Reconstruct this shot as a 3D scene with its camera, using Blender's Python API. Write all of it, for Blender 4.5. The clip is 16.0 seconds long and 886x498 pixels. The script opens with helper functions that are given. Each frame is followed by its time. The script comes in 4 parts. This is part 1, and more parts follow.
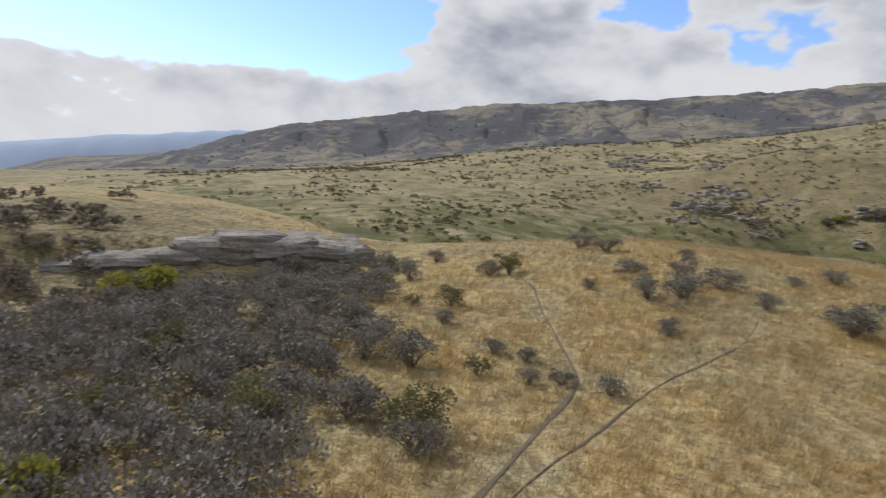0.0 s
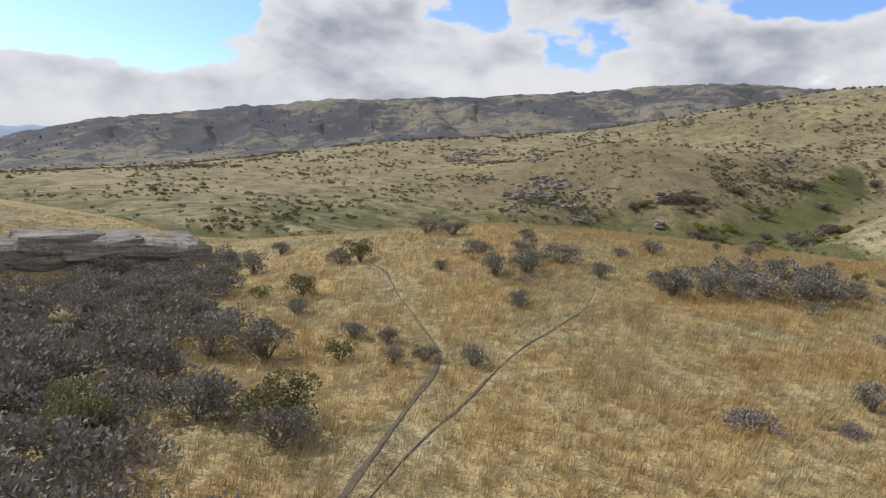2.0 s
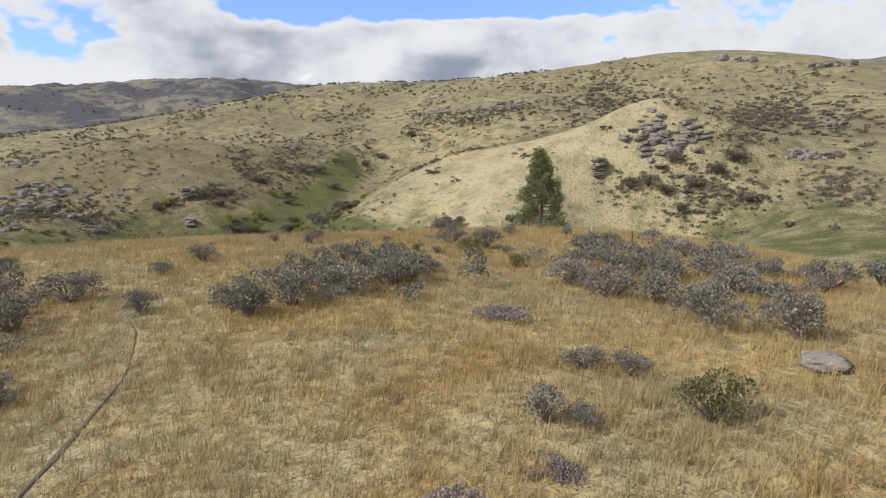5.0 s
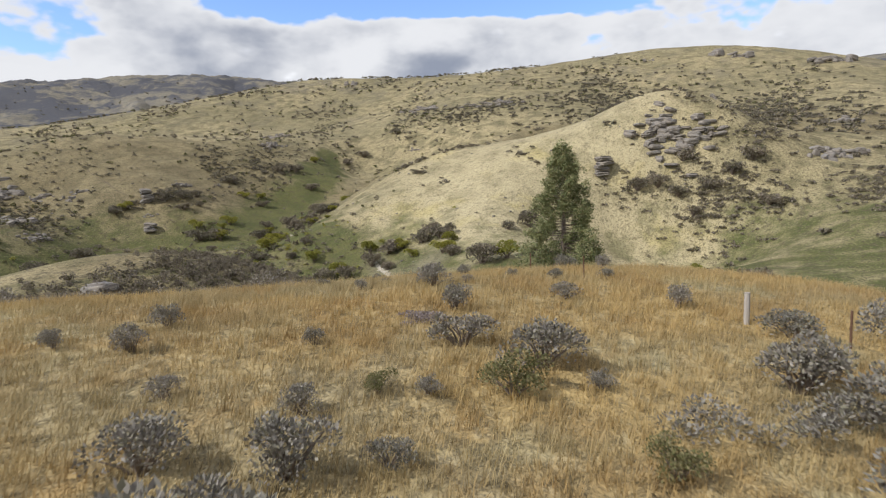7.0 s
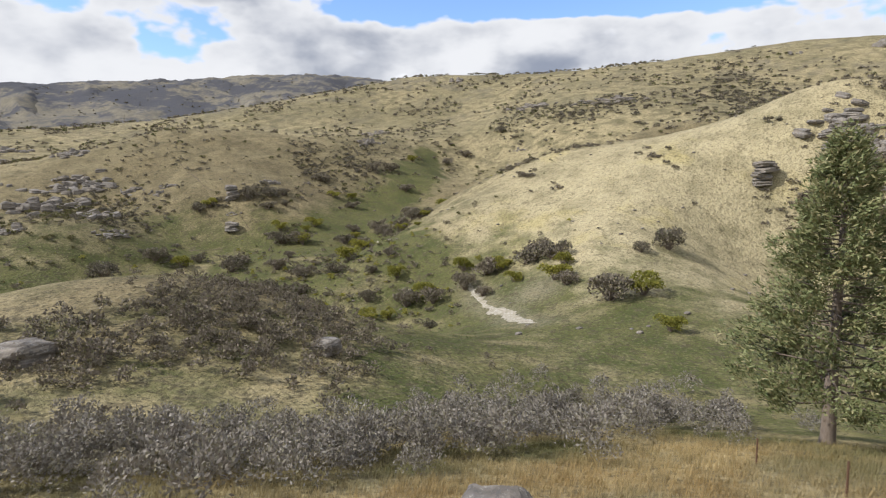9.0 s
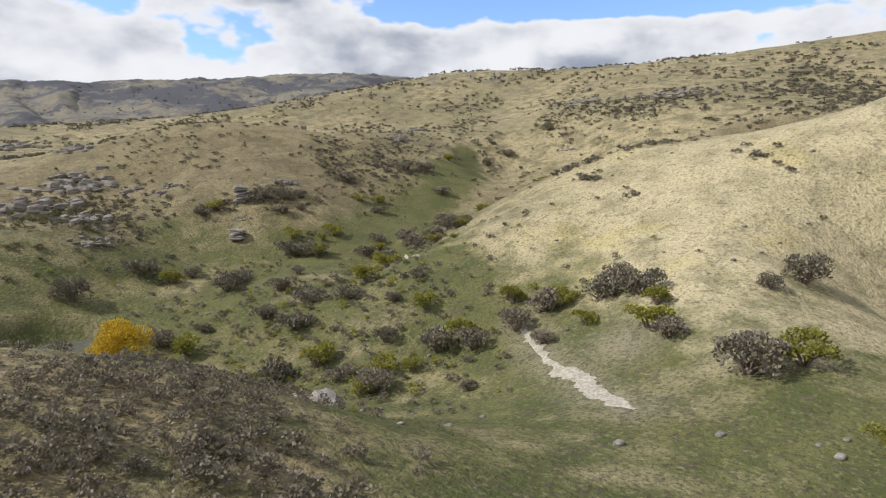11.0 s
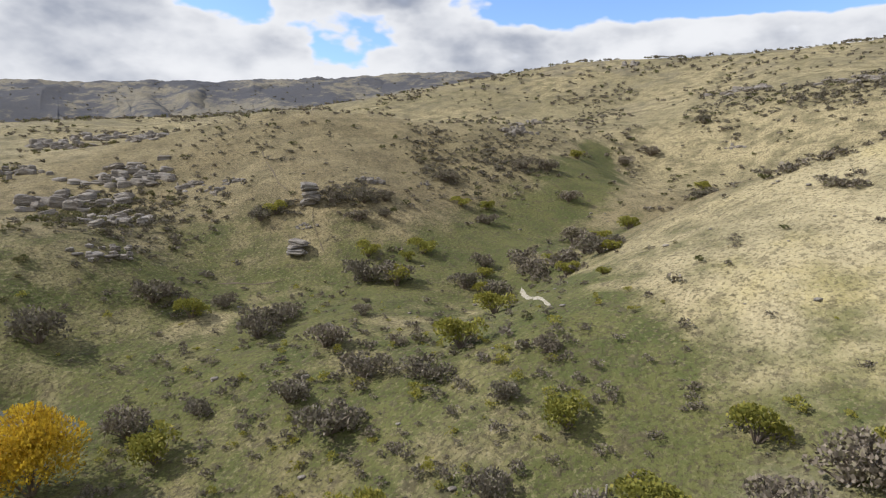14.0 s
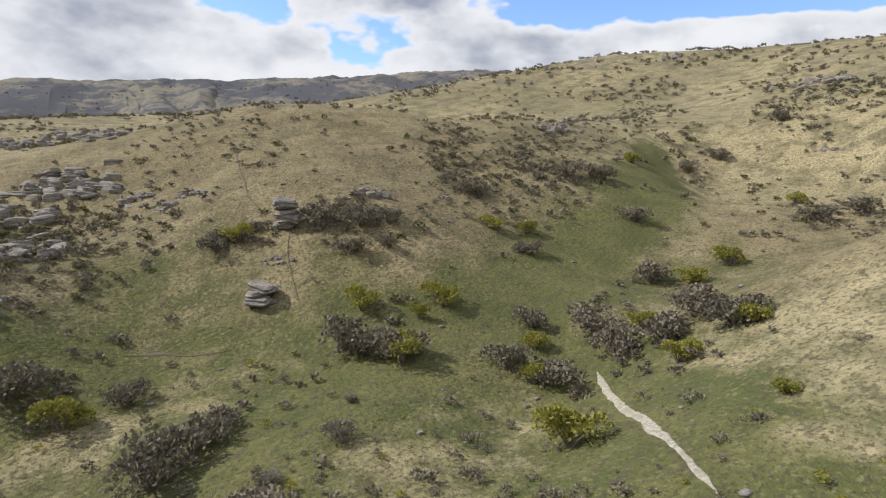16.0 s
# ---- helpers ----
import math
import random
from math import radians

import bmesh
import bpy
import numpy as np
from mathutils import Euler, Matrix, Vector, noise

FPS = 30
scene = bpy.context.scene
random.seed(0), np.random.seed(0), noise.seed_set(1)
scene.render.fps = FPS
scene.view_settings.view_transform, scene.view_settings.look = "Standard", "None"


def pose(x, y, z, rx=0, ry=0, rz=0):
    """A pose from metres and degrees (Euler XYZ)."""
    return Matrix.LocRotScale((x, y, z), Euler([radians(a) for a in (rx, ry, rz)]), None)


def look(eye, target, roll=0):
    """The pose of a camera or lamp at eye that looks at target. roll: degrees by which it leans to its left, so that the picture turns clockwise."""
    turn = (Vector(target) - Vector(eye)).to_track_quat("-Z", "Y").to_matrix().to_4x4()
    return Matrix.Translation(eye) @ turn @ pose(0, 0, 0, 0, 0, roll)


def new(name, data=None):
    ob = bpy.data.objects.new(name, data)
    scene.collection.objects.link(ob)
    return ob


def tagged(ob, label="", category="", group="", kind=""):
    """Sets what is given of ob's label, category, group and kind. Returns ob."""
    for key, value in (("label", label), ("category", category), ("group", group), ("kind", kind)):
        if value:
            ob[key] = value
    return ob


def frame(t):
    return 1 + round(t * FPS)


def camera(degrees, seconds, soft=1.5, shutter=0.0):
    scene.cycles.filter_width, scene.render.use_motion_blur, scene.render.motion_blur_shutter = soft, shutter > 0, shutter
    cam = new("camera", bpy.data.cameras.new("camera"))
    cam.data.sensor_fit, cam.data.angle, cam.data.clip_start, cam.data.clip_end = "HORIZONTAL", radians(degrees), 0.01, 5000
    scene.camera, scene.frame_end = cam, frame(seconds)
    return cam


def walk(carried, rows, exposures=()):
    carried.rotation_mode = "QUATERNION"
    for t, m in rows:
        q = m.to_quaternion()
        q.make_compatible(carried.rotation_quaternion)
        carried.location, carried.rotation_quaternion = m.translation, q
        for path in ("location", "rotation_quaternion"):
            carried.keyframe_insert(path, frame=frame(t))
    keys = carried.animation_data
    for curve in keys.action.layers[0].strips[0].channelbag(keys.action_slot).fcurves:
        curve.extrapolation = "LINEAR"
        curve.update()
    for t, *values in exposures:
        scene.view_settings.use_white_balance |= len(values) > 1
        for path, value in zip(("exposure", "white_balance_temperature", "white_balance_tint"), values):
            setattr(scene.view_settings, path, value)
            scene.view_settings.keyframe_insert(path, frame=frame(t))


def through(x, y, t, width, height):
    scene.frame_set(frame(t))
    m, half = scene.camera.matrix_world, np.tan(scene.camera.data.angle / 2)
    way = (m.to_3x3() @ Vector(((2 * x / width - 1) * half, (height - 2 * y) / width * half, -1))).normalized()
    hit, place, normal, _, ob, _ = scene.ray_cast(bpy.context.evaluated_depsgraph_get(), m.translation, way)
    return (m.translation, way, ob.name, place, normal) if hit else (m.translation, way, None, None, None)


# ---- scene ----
cam = camera(73.43, 16.0, soft=1.2, shutter=0.1)
PATH = [
    (0, (0.00, -0.00, 6.60), (4.92, -7.77, 3.41)),
    (0.5, (-0.21, 0.19, 6.38), (-21.10, -6.98, 1.20)),
    (1, (-0.33, 0.28, 6.23), (-28.01, -6.91, 0.42)),
    (1.5, (-0.45, 0.29, 6.15), (-24.93, -6.94, 0.74)),
    (2, (-0.43, 0.53, 5.90), (-10.35, -7.36, 2.51)),
    (2.5, (-0.41, 1.09, 5.77), (-9.54, -7.43, 2.61)),
    (3, (-0.36, 1.96, 5.66), (-15.42, -7.27, 1.95)),
    (3.5, (-0.17, 3.14, 5.49), (-30.01, -7.04, 0.05)),
    (4, (0.21, 4.51, 5.45), (-44.39, -7.39, -1.62)),
    (4.5, (1.12, 6.07, 5.44), (-52.12, -7.72, -2.50)),
    (7, (18.91, 20.04, 5.62), (-54.67, -8.05, -2.60)),
    (7.5, (24.15, 24.14, 5.69), (-54.25, -8.02, -2.47)),
    (8, (29.43, 28.47, 5.65), (-52.49, -7.95, -2.19)),
    (8.5, (34.89, 33.16, 5.62), (-48.38, -7.78, -1.60)),
    (9, (40.39, 37.89, 5.65), (-45.05, -7.62, -1.20)),
    (11.5, (65.49, 65.84, 5.17), (-41.55, -7.45, -0.64)),
    (12, (70.08, 71.67, 4.76), (-40.68, -7.42, -0.50)),
    (12.5, (74.64, 77.74, 4.45), (-36.49, -7.39, 0.03)),
    (13, (79.31, 84.17, 4.17), (-33.50, -7.34, 0.34)),
    (13.5, (83.63, 90.94, 4.09), (-31.99, -7.27, 0.55)),
    (14, (88.03, 98.03, 4.31), (-31.27, -7.24, 0.62)),
    (14.5, (92.52, 105.83, 4.74), (-30.70, -7.26, 0.68)),
    (15, (97.21, 114.06, 5.04), (-30.19, -7.15, 0.76)),
    (15.5, (101.74, 122.70, 5.65), (-29.86, -7.16, 0.84)),
    (16, (106.32, 131.68, 6.25), (-29.73, -7.21, 0.81)),
]


def heading(eye, yaw, pitch, roll):
    """The pose of a camera by its compass turn, its tilt and its lean, in degrees."""
    y, p = radians(yaw), radians(pitch)
    ahead = Vector((-math.sin(y) * math.cos(p), math.cos(y) * math.cos(p), math.sin(p)))
    return look(eye, Vector(eye) + ahead, roll)


walk(cam, [(t, heading(eye, *turn)) for t, eye, turn in PATH], [(0, -0.18), (0.5, -0.14), (1.3, -0.10), (4.5, 0.0), (8, 0.05), (9.5, 0.12), (12, 0.10), (16, 0.10)])

# ---- light ----
SUN_WAY = Vector((-0.76, 0.50, 0.84)).normalized()
sun = new("sun", bpy.data.lights.new("sun", "SUN"))
sun.data.energy, sun.data.angle, sun.data.color = 4.2, radians(0.6), (1.0, 0.965, 0.91)
sun.matrix_world = look(SUN_WAY * 100, (0, 0, 0))


class Nodes:
    """Short hand for building a node tree."""

    def __init__(self, tree):
        self.tree = tree
        tree.nodes.clear()

    def add(self, kind, props=(), **sockets):
        node = self.tree.nodes.new(kind)
        for key, value in dict(props).items():
            setattr(node, key, value)
        for key, value in sockets.items():
            self.put(node, key.replace("_", " "), value)
        return node

    def put(self, node, key, value):
        slot = node.inputs[int(key)] if key.isdigit() else node.inputs[key]
        if isinstance(value, bpy.types.NodeSocket):
            self.tree.links.new(value, slot)
        else:
            slot.default_value = value

    def math(self, op, a, b=0.0, clamp=False):
        node = self.tree.nodes.new("ShaderNodeMath")
        node.operation, node.use_clamp = op, clamp
        self.put(node, "0", a), self.put(node, "1", b)
        return node.outputs[0]

    def vmath(self, op, a, b=(0, 0, 0)):
        node = self.tree.nodes.new("ShaderNodeVectorMath")
        node.operation = op
        self.put(node, "0", a), self.put(node, "1", b)
        return node.outputs[0]

    def noise(self, vec, scale, detail=4.0, rough=0.55, out=0):
        node = self.add("ShaderNodeTexNoise", Scale=scale, Detail=detail, Roughness=rough)
        if vec is not None:
            self.put(node, "Vector", vec)
        return node.outputs[out]

    def span(self, value, lo, hi, a=0.0, b=1.0):
        node = self.add("ShaderNodeMapRange", {"interpolation_type": "SMOOTHSTEP"})
        for key, v in zip("01234", (value, lo, hi, a, b)):
            self.put(node, key, v)
        return node.outputs[0]

    def mix(self, fac, a, b, blend="MIX"):
        node = self.tree.nodes.new("ShaderNodeMix")
        node.data_type, node.blend_type = "RGBA", blend
        self.put(node, "0", fac), self.put(node, "6", a), self.put(node, "7", b)
        return node.outputs[2]


def rgb(r, g, b):
    return (r, g, b, 1.0)


# sky with broken cumulus
world = bpy.data.worlds.new("sky")
scene.world = world
world.use_nodes = True
n = Nodes(world.node_tree)
sky = n.add("ShaderNodeTexSky", {"sky_type": "NISHITA", "sun_disc": False, "sun_elevation": math.asin(SUN_WAY.z),
                                 "sun_rotation": math.atan2(SUN_WAY.x, SUN_WAY.y), "altitude": 400.0, "dust_density": 0.6})
way = n.add("ShaderNodeTexCoord").outputs["Generated"]
sep = n.add("ShaderNodeSeparateXYZ", Vector=way)
up = sep.outputs[2]
turn_ = n.math("ARCTAN2", sep.outputs[0], sep.outputs[1])
wide = n.add("ShaderNodeCombineXYZ", X=n.math("MULTIPLY", sep.outputs[0], 3.0), Y=n.math("MULTIPLY", sep.outputs[1], 3.0), Z=n.math("MULTIPLY", up, 5.4)).outputs[0]
puff = n.vmath("ADD", wide, (3.7, 1.2, 0.45))
swirl = n.add("ShaderNodeVectorMath", {"operation": "SCALE"})
n.put(swirl, "0", n.noise(puff, 2.4, 3, out=1)), n.put(swirl, "Scale", 0.07)
puff = n.vmath("ADD", puff, swirl.outputs[0])


def gap(at, reach, low, full):
    """A break in the clouds: compass turn and reach in radians, open above a height."""
    side = n.span(n.math("ABSOLUTE", n.math("SUBTRACT", turn_, at)), reach * 0.45, reach, 1.0, 0.0)
    return n.math("MULTIPLY", side, n.span(up, low, full))


open_sky = n.math("ADD", gap(-0.52, 0.50, 0.115, 0.165), n.math("ADD", gap(0.90, 0.44, 0.205, 0.25), n.math("MULTIPLY", gap(0.19, 0.10, 0.19, 0.25), 0.6)))
billow = n.add("ShaderNodeTexVoronoi", {"feature": "SMOOTH_F1"}, Vector=puff, Scale=2.9, Smoothness=0.35, Detail=3.0, Roughness=0.55).outputs["Distance"]
heap = n.math("SUBTRACT", n.math("ADD", n.math("SUBTRACT", n.noise(puff, 1.15, 9, 0.5), n.math("MULTIPLY", billow, 0.22)), 0.375), n.math("MULTIPLY", open_sky, 0.42))
# white tops, grey undersides: dim where more cloud lies above
lean_ = n.math("SUBTRACT", n.noise(n.vmath("ADD", puff, (0, 0, 0.26)), 1.15, 6, 0.5), n.noise(puff, 1.15, 5, 0.5))
cover_ = n.span(heap, 0.455, 0.53)
dim = n.math("MULTIPLY", n.span(lean_, -0.13, 0.15), n.span(heap, 0.47, 0.74))
dim = n.math("MULTIPLY", dim, n.span(up, 0.04, 0.14, 0.25, 1.0))
fleece = n.span(billow, 0.08, 0.62, 1.0, 0.74)
cloud = n.mix(dim, rgb(1.10, 1.12, 1.17), rgb(0.40, 0.45, 0.57))
cloud = n.mix(1.0, cloud, n.add("ShaderNodeCombineColor", Red=fleece, Green=fleece, Blue=fleece).outputs[0], "MULTIPLY")
blue = n.add("ShaderNodeVectorMath", {"operation": "MULTIPLY"})
n.put(blue, "0", sky.outputs[0]), n.put(blue, "1", (0.150, 0.172, 0.220))
full = n.mix(cover_, blue.outputs[0], cloud)
n.add("ShaderNodeOutputWorld", Surface=n.add("ShaderNodeBackground", Color=full, Strength=1.0).outputs[0])

# ---- land ----
# broad hills and hollows: x, y, radius, height
HILLS = [
    (500, 250, 200, 76.9), (-200, 650, 200, 9.6), (160, 570, 120, 27.4), (640, 90, 120, 35.2),
    (400, 630, 120, 20.1), (-140, 510, 120, 2.8), (640, 330, 120, 13.3), (-20, 630, 120, 9.9),
    (580, -90, 120, 10.9), (460, 570, 120, 28.9), (-200, 330, 120, 7.2), (280, 630, 120, 21.4),
    (40, 570, 120, 18.1), (640, 210, 120, 27), (640, -30, 120, 18.4), (-48, 12, 75, 22.6),
    (456, 444, 75, 21.3), (-84, 300, 75, 11.3), (420, 120, 75, -13.4), (312, 12, 75, 6.7),
    (276, 444, 75, 18.2), (348, 336, 75, -10.9), (24, 408, 75, 10.9), (456, 192, 75, -5.5),
]
# knolls and hollows round the start
KNOLLS = [
    (-22, -60, 28, 2.1), (34, -46, 28, 8.7), (420, -24, 75, 9.8), (24, -6, 18, 2.4),
    (51, 12, 18, 3), (-30, 21, 18, -1.7), (96, 21, 18, -2.7), (188, 24, 28, 4.8),
    (69, 30, 18, 4.6), (42, 39, 18, 4.6), (15, 39, 18, 3), (186, 48, 18, -7.4),
    (-21, 48, 18, -1.1), (160, 52, 28, -7.3), (213, 57, 18, 7.5), (15, 66, 18, 4.7),
    (222, 66, 18, 4.2), (87, 66, 18, -2), (186, 66, 18, -8.6), (168, 75, 18, -7),
    (213, 75, 18, 7), (-78, 80, 28, 4.7), (-39, 84, 18, 4), (204, 84, 18, 6.1),
]
# spurs and hollows along the creek
SPURS = [
    (150, 93, 18, 5.8), (216, 94, 28, 1.9), (69, 102, 18, 4.6), (177, 102, 18, 5.3),
    (51, 102, 18, 5.2), (105, 111, 18, -8.4), (-21, 111, 18, -3.8), (141, 120, 18, -5.2),
    (258, 129, 18, 7.2), (186, 138, 18, 0.8), (240, 138, 18, 5.3), (96, 138, 18, -6),
    (150, 138, 18, 4), (213, 138, 18, 5.1), (87, 156, 18, -5.5), (186, 156, 18, 4.7),
    (118, 164, 28, -1.9), (78, 165, 18, -3.4), (222, 174, 18, -3.1), (141, 174, 18, -6.5),
    (258, 178, 28, -10.1), (-22, 178, 28, 4.8), (159, 183, 18, -3.5), (348, 192, 75, 10.2),
]
# slopes beyond the creek
SLOPES = [
    (87, 192, 18, -6.1), (51, 192, 18, -1.7), (204, 192, 18, -4.3), (186, 201, 18, -4.8),
    (150, 201, 18, 0.1), (-54, 204, 45, 3.4), (114, 210, 18, -7.3), (78, 219, 18, 7.9),
    (24, 219, 18, 4.5), (174, 220, 28, -5.7), (51, 228, 18, -2.1), (258, 234, 28, -17.3),
    (141, 237, 18, 5.6), (96, 255, 18, -3.2), (420, 264, 75, 4.3), (230, 276, 28, 7.4),
    (144, 314, 45, 14.8), (188, 314, 45, 13.6), (56, 314, 45, 5.5), (244, 318, 28, 7),
    (216, 318, 28, -10.1), (231, 318, 18, -9.5), (456, 336, 75, 10.2), (384, 444, 75, 16.5),
]


def ease(v, a, b):
    q = np.clip((v - a) / (b - a), 0, 1)
    return q * q * (3 - 2 * q)


def ripple(x, y, size, seed):
    """Smooth uneven land of about that wave length, between -1 and 1."""
    out, r = 0.0, np.random.RandomState(seed)
    for k in range(6):
        a, ph, s = r.uniform(0, 6.283), r.uniform(0, 6.283), 6.283 / size * r.uniform(0.6, 1.5)
        out = out + np.sin((x * np.cos(a) + y * np.sin(a)) * s + ph + 1.3 * np.sin((x * np.sin(a) - y * np.cos(a)) * s * 0.7))
    return out / 6


# crest of the pale spur: x, y, how far it stands above the broad slope
SPUR_CREST = [(146, 181, 0), (158, 169, 0.8), (166, 161.7, 0.4), (176.9, 152.4, 1.4), (186.4, 139.9, 3.6), (199.2, 122.5, 6.4), (216.9, 96.5, 6.8), (238, 67.6, 9.4), (262, 36, 6), (284, 10, 0)]


def crest_near(x, y):
    """Distance from the crest of the spur, its rise there, and 1 on the far side."""
    best, high, far = np.full(np.shape(x), 1e9), np.zeros(np.shape(x)), np.zeros(np.shape(x))
    for (ax, ay, ah), (bx, by, bh) in zip(SPUR_CREST, SPUR_CREST[1:]):
        dx, dy = bx - ax, by - ay
        t = np.clip(((x - ax) * dx + (y - ay) * dy) / (dx * dx + dy * dy), 0, 1)
        d = np.hypot(x - ax - t * dx, y - ay - t * dy)
        near = d < best
        best, high = np.where(near, d, best), np.where(near, ah + t * (bh - ah), high)
        far = np.where(near, (dx * (y - ay) - dy * (x - ax)) > 0, far)
    return best, high, far


def crest_rise(x, y):
    """A rounded ridge along the spur, steeper on the far side."""
    best, high, far = crest_near(x, y)
    return high * np.exp(-(best / np.where(far > 0, 17.0, 30.0)) ** 2) - 2.2 * ease(high, 0.3, 1.5) * far * np.exp(-((best - 24) / 12) ** 2)


# height of the far land by compass turn: the foot of the range, its crest, the blue mountains
FOOT = [(-60, -60), (-42, -34), (-38, -25), (-30, -17), (-15, 2), (6, 40), (20, 62), (40, 72), (60, 60), (90, 45)]
CREST = [(-46, -95), (-42, -74), (-35, -40), (-28, 15), (-25, 44), (-20, 85), (-14, 108), (-8, 134), (-1, 161), (9, 181), (18, 196), (24, 205), (29, 218), (36, 219), (41, 202), (60, 180)]
BLUE = [(-60, -30), (-42, 4), (-35, 75), (-29, 130), (-24, 165), (-10, 180)]


def table(rows, v):
    return np.interp(v, [r[0] for r in rows], [r[1] for r in rows])


def land(x, y):
    """Height of the ground."""
    x, y = np.asarray(x, float), np.asarray(y, float)
    z = np.full(np.broadcast(x, y).shape, -22.0)
    for cx, cy, rad, h in HILLS + KNOLLS + SPURS + SLOPES:
        z = z + h * np.exp(-((x - cx) ** 2 + (y - cy) ** 2) / (2.0 * rad * rad))
    z = z + crest_rise(x, y)
    # the bluff edge over the creek, and the grassy terrace behind the rock ledge with a gully before it
    z = z + 2.3 * np.exp(-((x - 80) / 6.5) ** 2 - ((y - 123) / 9) ** 2) - 1.6 * np.exp(-((x - 91) / 6) ** 2 - ((y - 132) / 6) ** 2)
    along, back = (x + 28) * 0.89 + (y - 38) * 0.46, (y - 38) * 0.89 - (x + 28) * 0.46
    step = ease(along, -16, -3) * (1 - ease(along, 17, 24))
    z = z + step * (1.7 * ease(back, -0.8, 1.8) * (1 - ease(back, 16, 44)) - 1.7 * np.exp(-((back + 6.5) / 4.6) ** 2))
    away = np.hypot(x, y)
    turn = np.degrees(np.arctan2(x, y))
    out = ease(away, 660, 900)
    z = z * (1 - out) + table(FOOT, turn) * out
    z = z - 135 * ease(away, 800, 3600) * (1 - ease(turn, -34, -22))
    # the long range behind, falling to the plain on the left, cut by gullies
    crest = table(CREST, turn) + 4 * ripple(x, y, 300, 3) + 2.5 * ripple(x, y, 90, 4)
    rise = ease(away, 900 + 60 * ripple(x, y, 260, 5), 1500) * ease(turn, -45, -37)
    z = z * (1 - rise) + crest * rise - 16 * np.sin(rise * 3.14) * np.abs(ripple(x, y, 210, 6)) ** 0.5
    basin = np.exp(-(((x - 75) / 11.5) ** 2 + ((y - 176) / 9.5) ** 2) ** 3)
    z = z * (1 - basin) - 25.4 * basin
    rough = ease(away, 60, 260)
    return z + 0.10 * ripple(x, y, 6, 1) + (0.15 + 0.8 * rough) * ripple(x, y, 34, 2)


# ---- end of land ----
def stretch(lo, dense_lo, dense_hi, hi, step, grow):
    """Grid lines, close together in the middle and wider apart outwards."""
    mid = list(np.arange(dense_lo, dense_hi, step))
    d, v = step, dense_lo
    left = []
    while v > lo:
        d *= grow
        v -= d
        left.append(v)
    d, v = step, mid[-1]
    right = []
    while v < hi:
        d *= grow
        v += d
        right.append(v)
    return np.array(left[::-1] + mid + right)


def sheet(xs, ys, height):
    gx, gy = np.meshgrid(xs, ys)
    gz = height(gx, gy)
    v = np.stack([gx.ravel(), gy.ravel(), gz.ravel()], 1)
    nx, ny = len(xs), len(ys)
    i = np.arange((nx - 1) * (ny - 1))
    a = (i // (nx - 1)) * nx + i % (nx - 1)
    f = np.stack([a, a + 1, a + nx + 1, a + nx], 1)
    return v, f


def mesh_from(name, v, f, smooth=True):
    me = bpy.data.meshes.new(name)
    me.vertices.add(len(v))
    me.vertices.foreach_set("co", np.asarray(v, np.float32).ravel())
    k = f.shape[1]
    me.loops.add(len(f) * k)
    me.loops.foreach_set("vertex_index", np.asarray(f, np.int32).ravel())
    me.polygons.add(len(f))
    me.polygons.foreach_set("loop_start", np.arange(0, len(f) * k, k, dtype=np.int32))
    me.polygons.foreach_set("loop_total", np.full(len(f), k, np.int32))
    if smooth:
        me.polygons.foreach_set("use_smooth", np.ones(len(f), bool))
    me.update()
    me.validate()
    return me


def material(name):
    m = bpy.data.materials.new(name)
    m.use_nodes = True
    return m, Nodes(m.node_tree)



def part(name, me, mat, parent=None, label=""):
    """One mesh object, under a thing or a part of it."""
    ob = new(name, me)
    if mat and not me.materials:
        me.materials.append(mat)
    ob.parent = parent
    return tagged(ob, label)


def thing(name, x, y, label, category, group="", z=None, turn=0.0, size=(1, 1, 1)):
    """An empty on the ground that carries the parts of a thing."""
    ob = new(name)
    ob.location = (x, y, float(land(x, y)) if z is None else z)
    ob.rotation_euler = (0, 0, turn)
    ob.scale = size
    return tagged(ob, label, category, group)


# ---- where what grows ----
CREEK = [(227, 238), (198, 218), (180, 215), (159, 203), (139, 194), (124, 186), (105, 176), (88, 165), (66, 160), (40, 175), (10, 180)]
DRAW = [(152, 178), (136, 152), (127, 131), (121, 117), (108, 88), (99, 62), (97, 47), (112, 38), (135, 30)]
BELT = [(35, 73), (45, 66), (50, 60.5), (57, 58.5), (66, 58.5), (76, 57), (84, 54)]
TRAIL_WEST = [(1.5, 36), (2.3, 32.7), (2.5, 28), (2.9, 23), (3.2, 19.6), (2.6, 17.6), (1.6, 15.3), (0.4, 12.6), (-1.2, 9), (-2.5, 5)]
TRAIL_EAST = [(12.6, 29), (11.9, 26.8), (9.9, 23.6), (7.8, 21.4), (5.6, 19.1), (4.2, 17.2), (3.1, 15.3), (1.7, 13.4), (0.2, 11), (-1.6, 7)]
WASH = [(127.5, 117.5), (123, 112), (120, 107.5), (117.6, 102.5), (115.3, 98.3), (112, 94.7), (110.2, 90.8), (108.6, 87.4)]
SPRING = [(153, 178.5), (150, 174), (147, 169.2), (143.6, 163.5), (140.8, 159), (138.2, 155), (136, 151.5)]

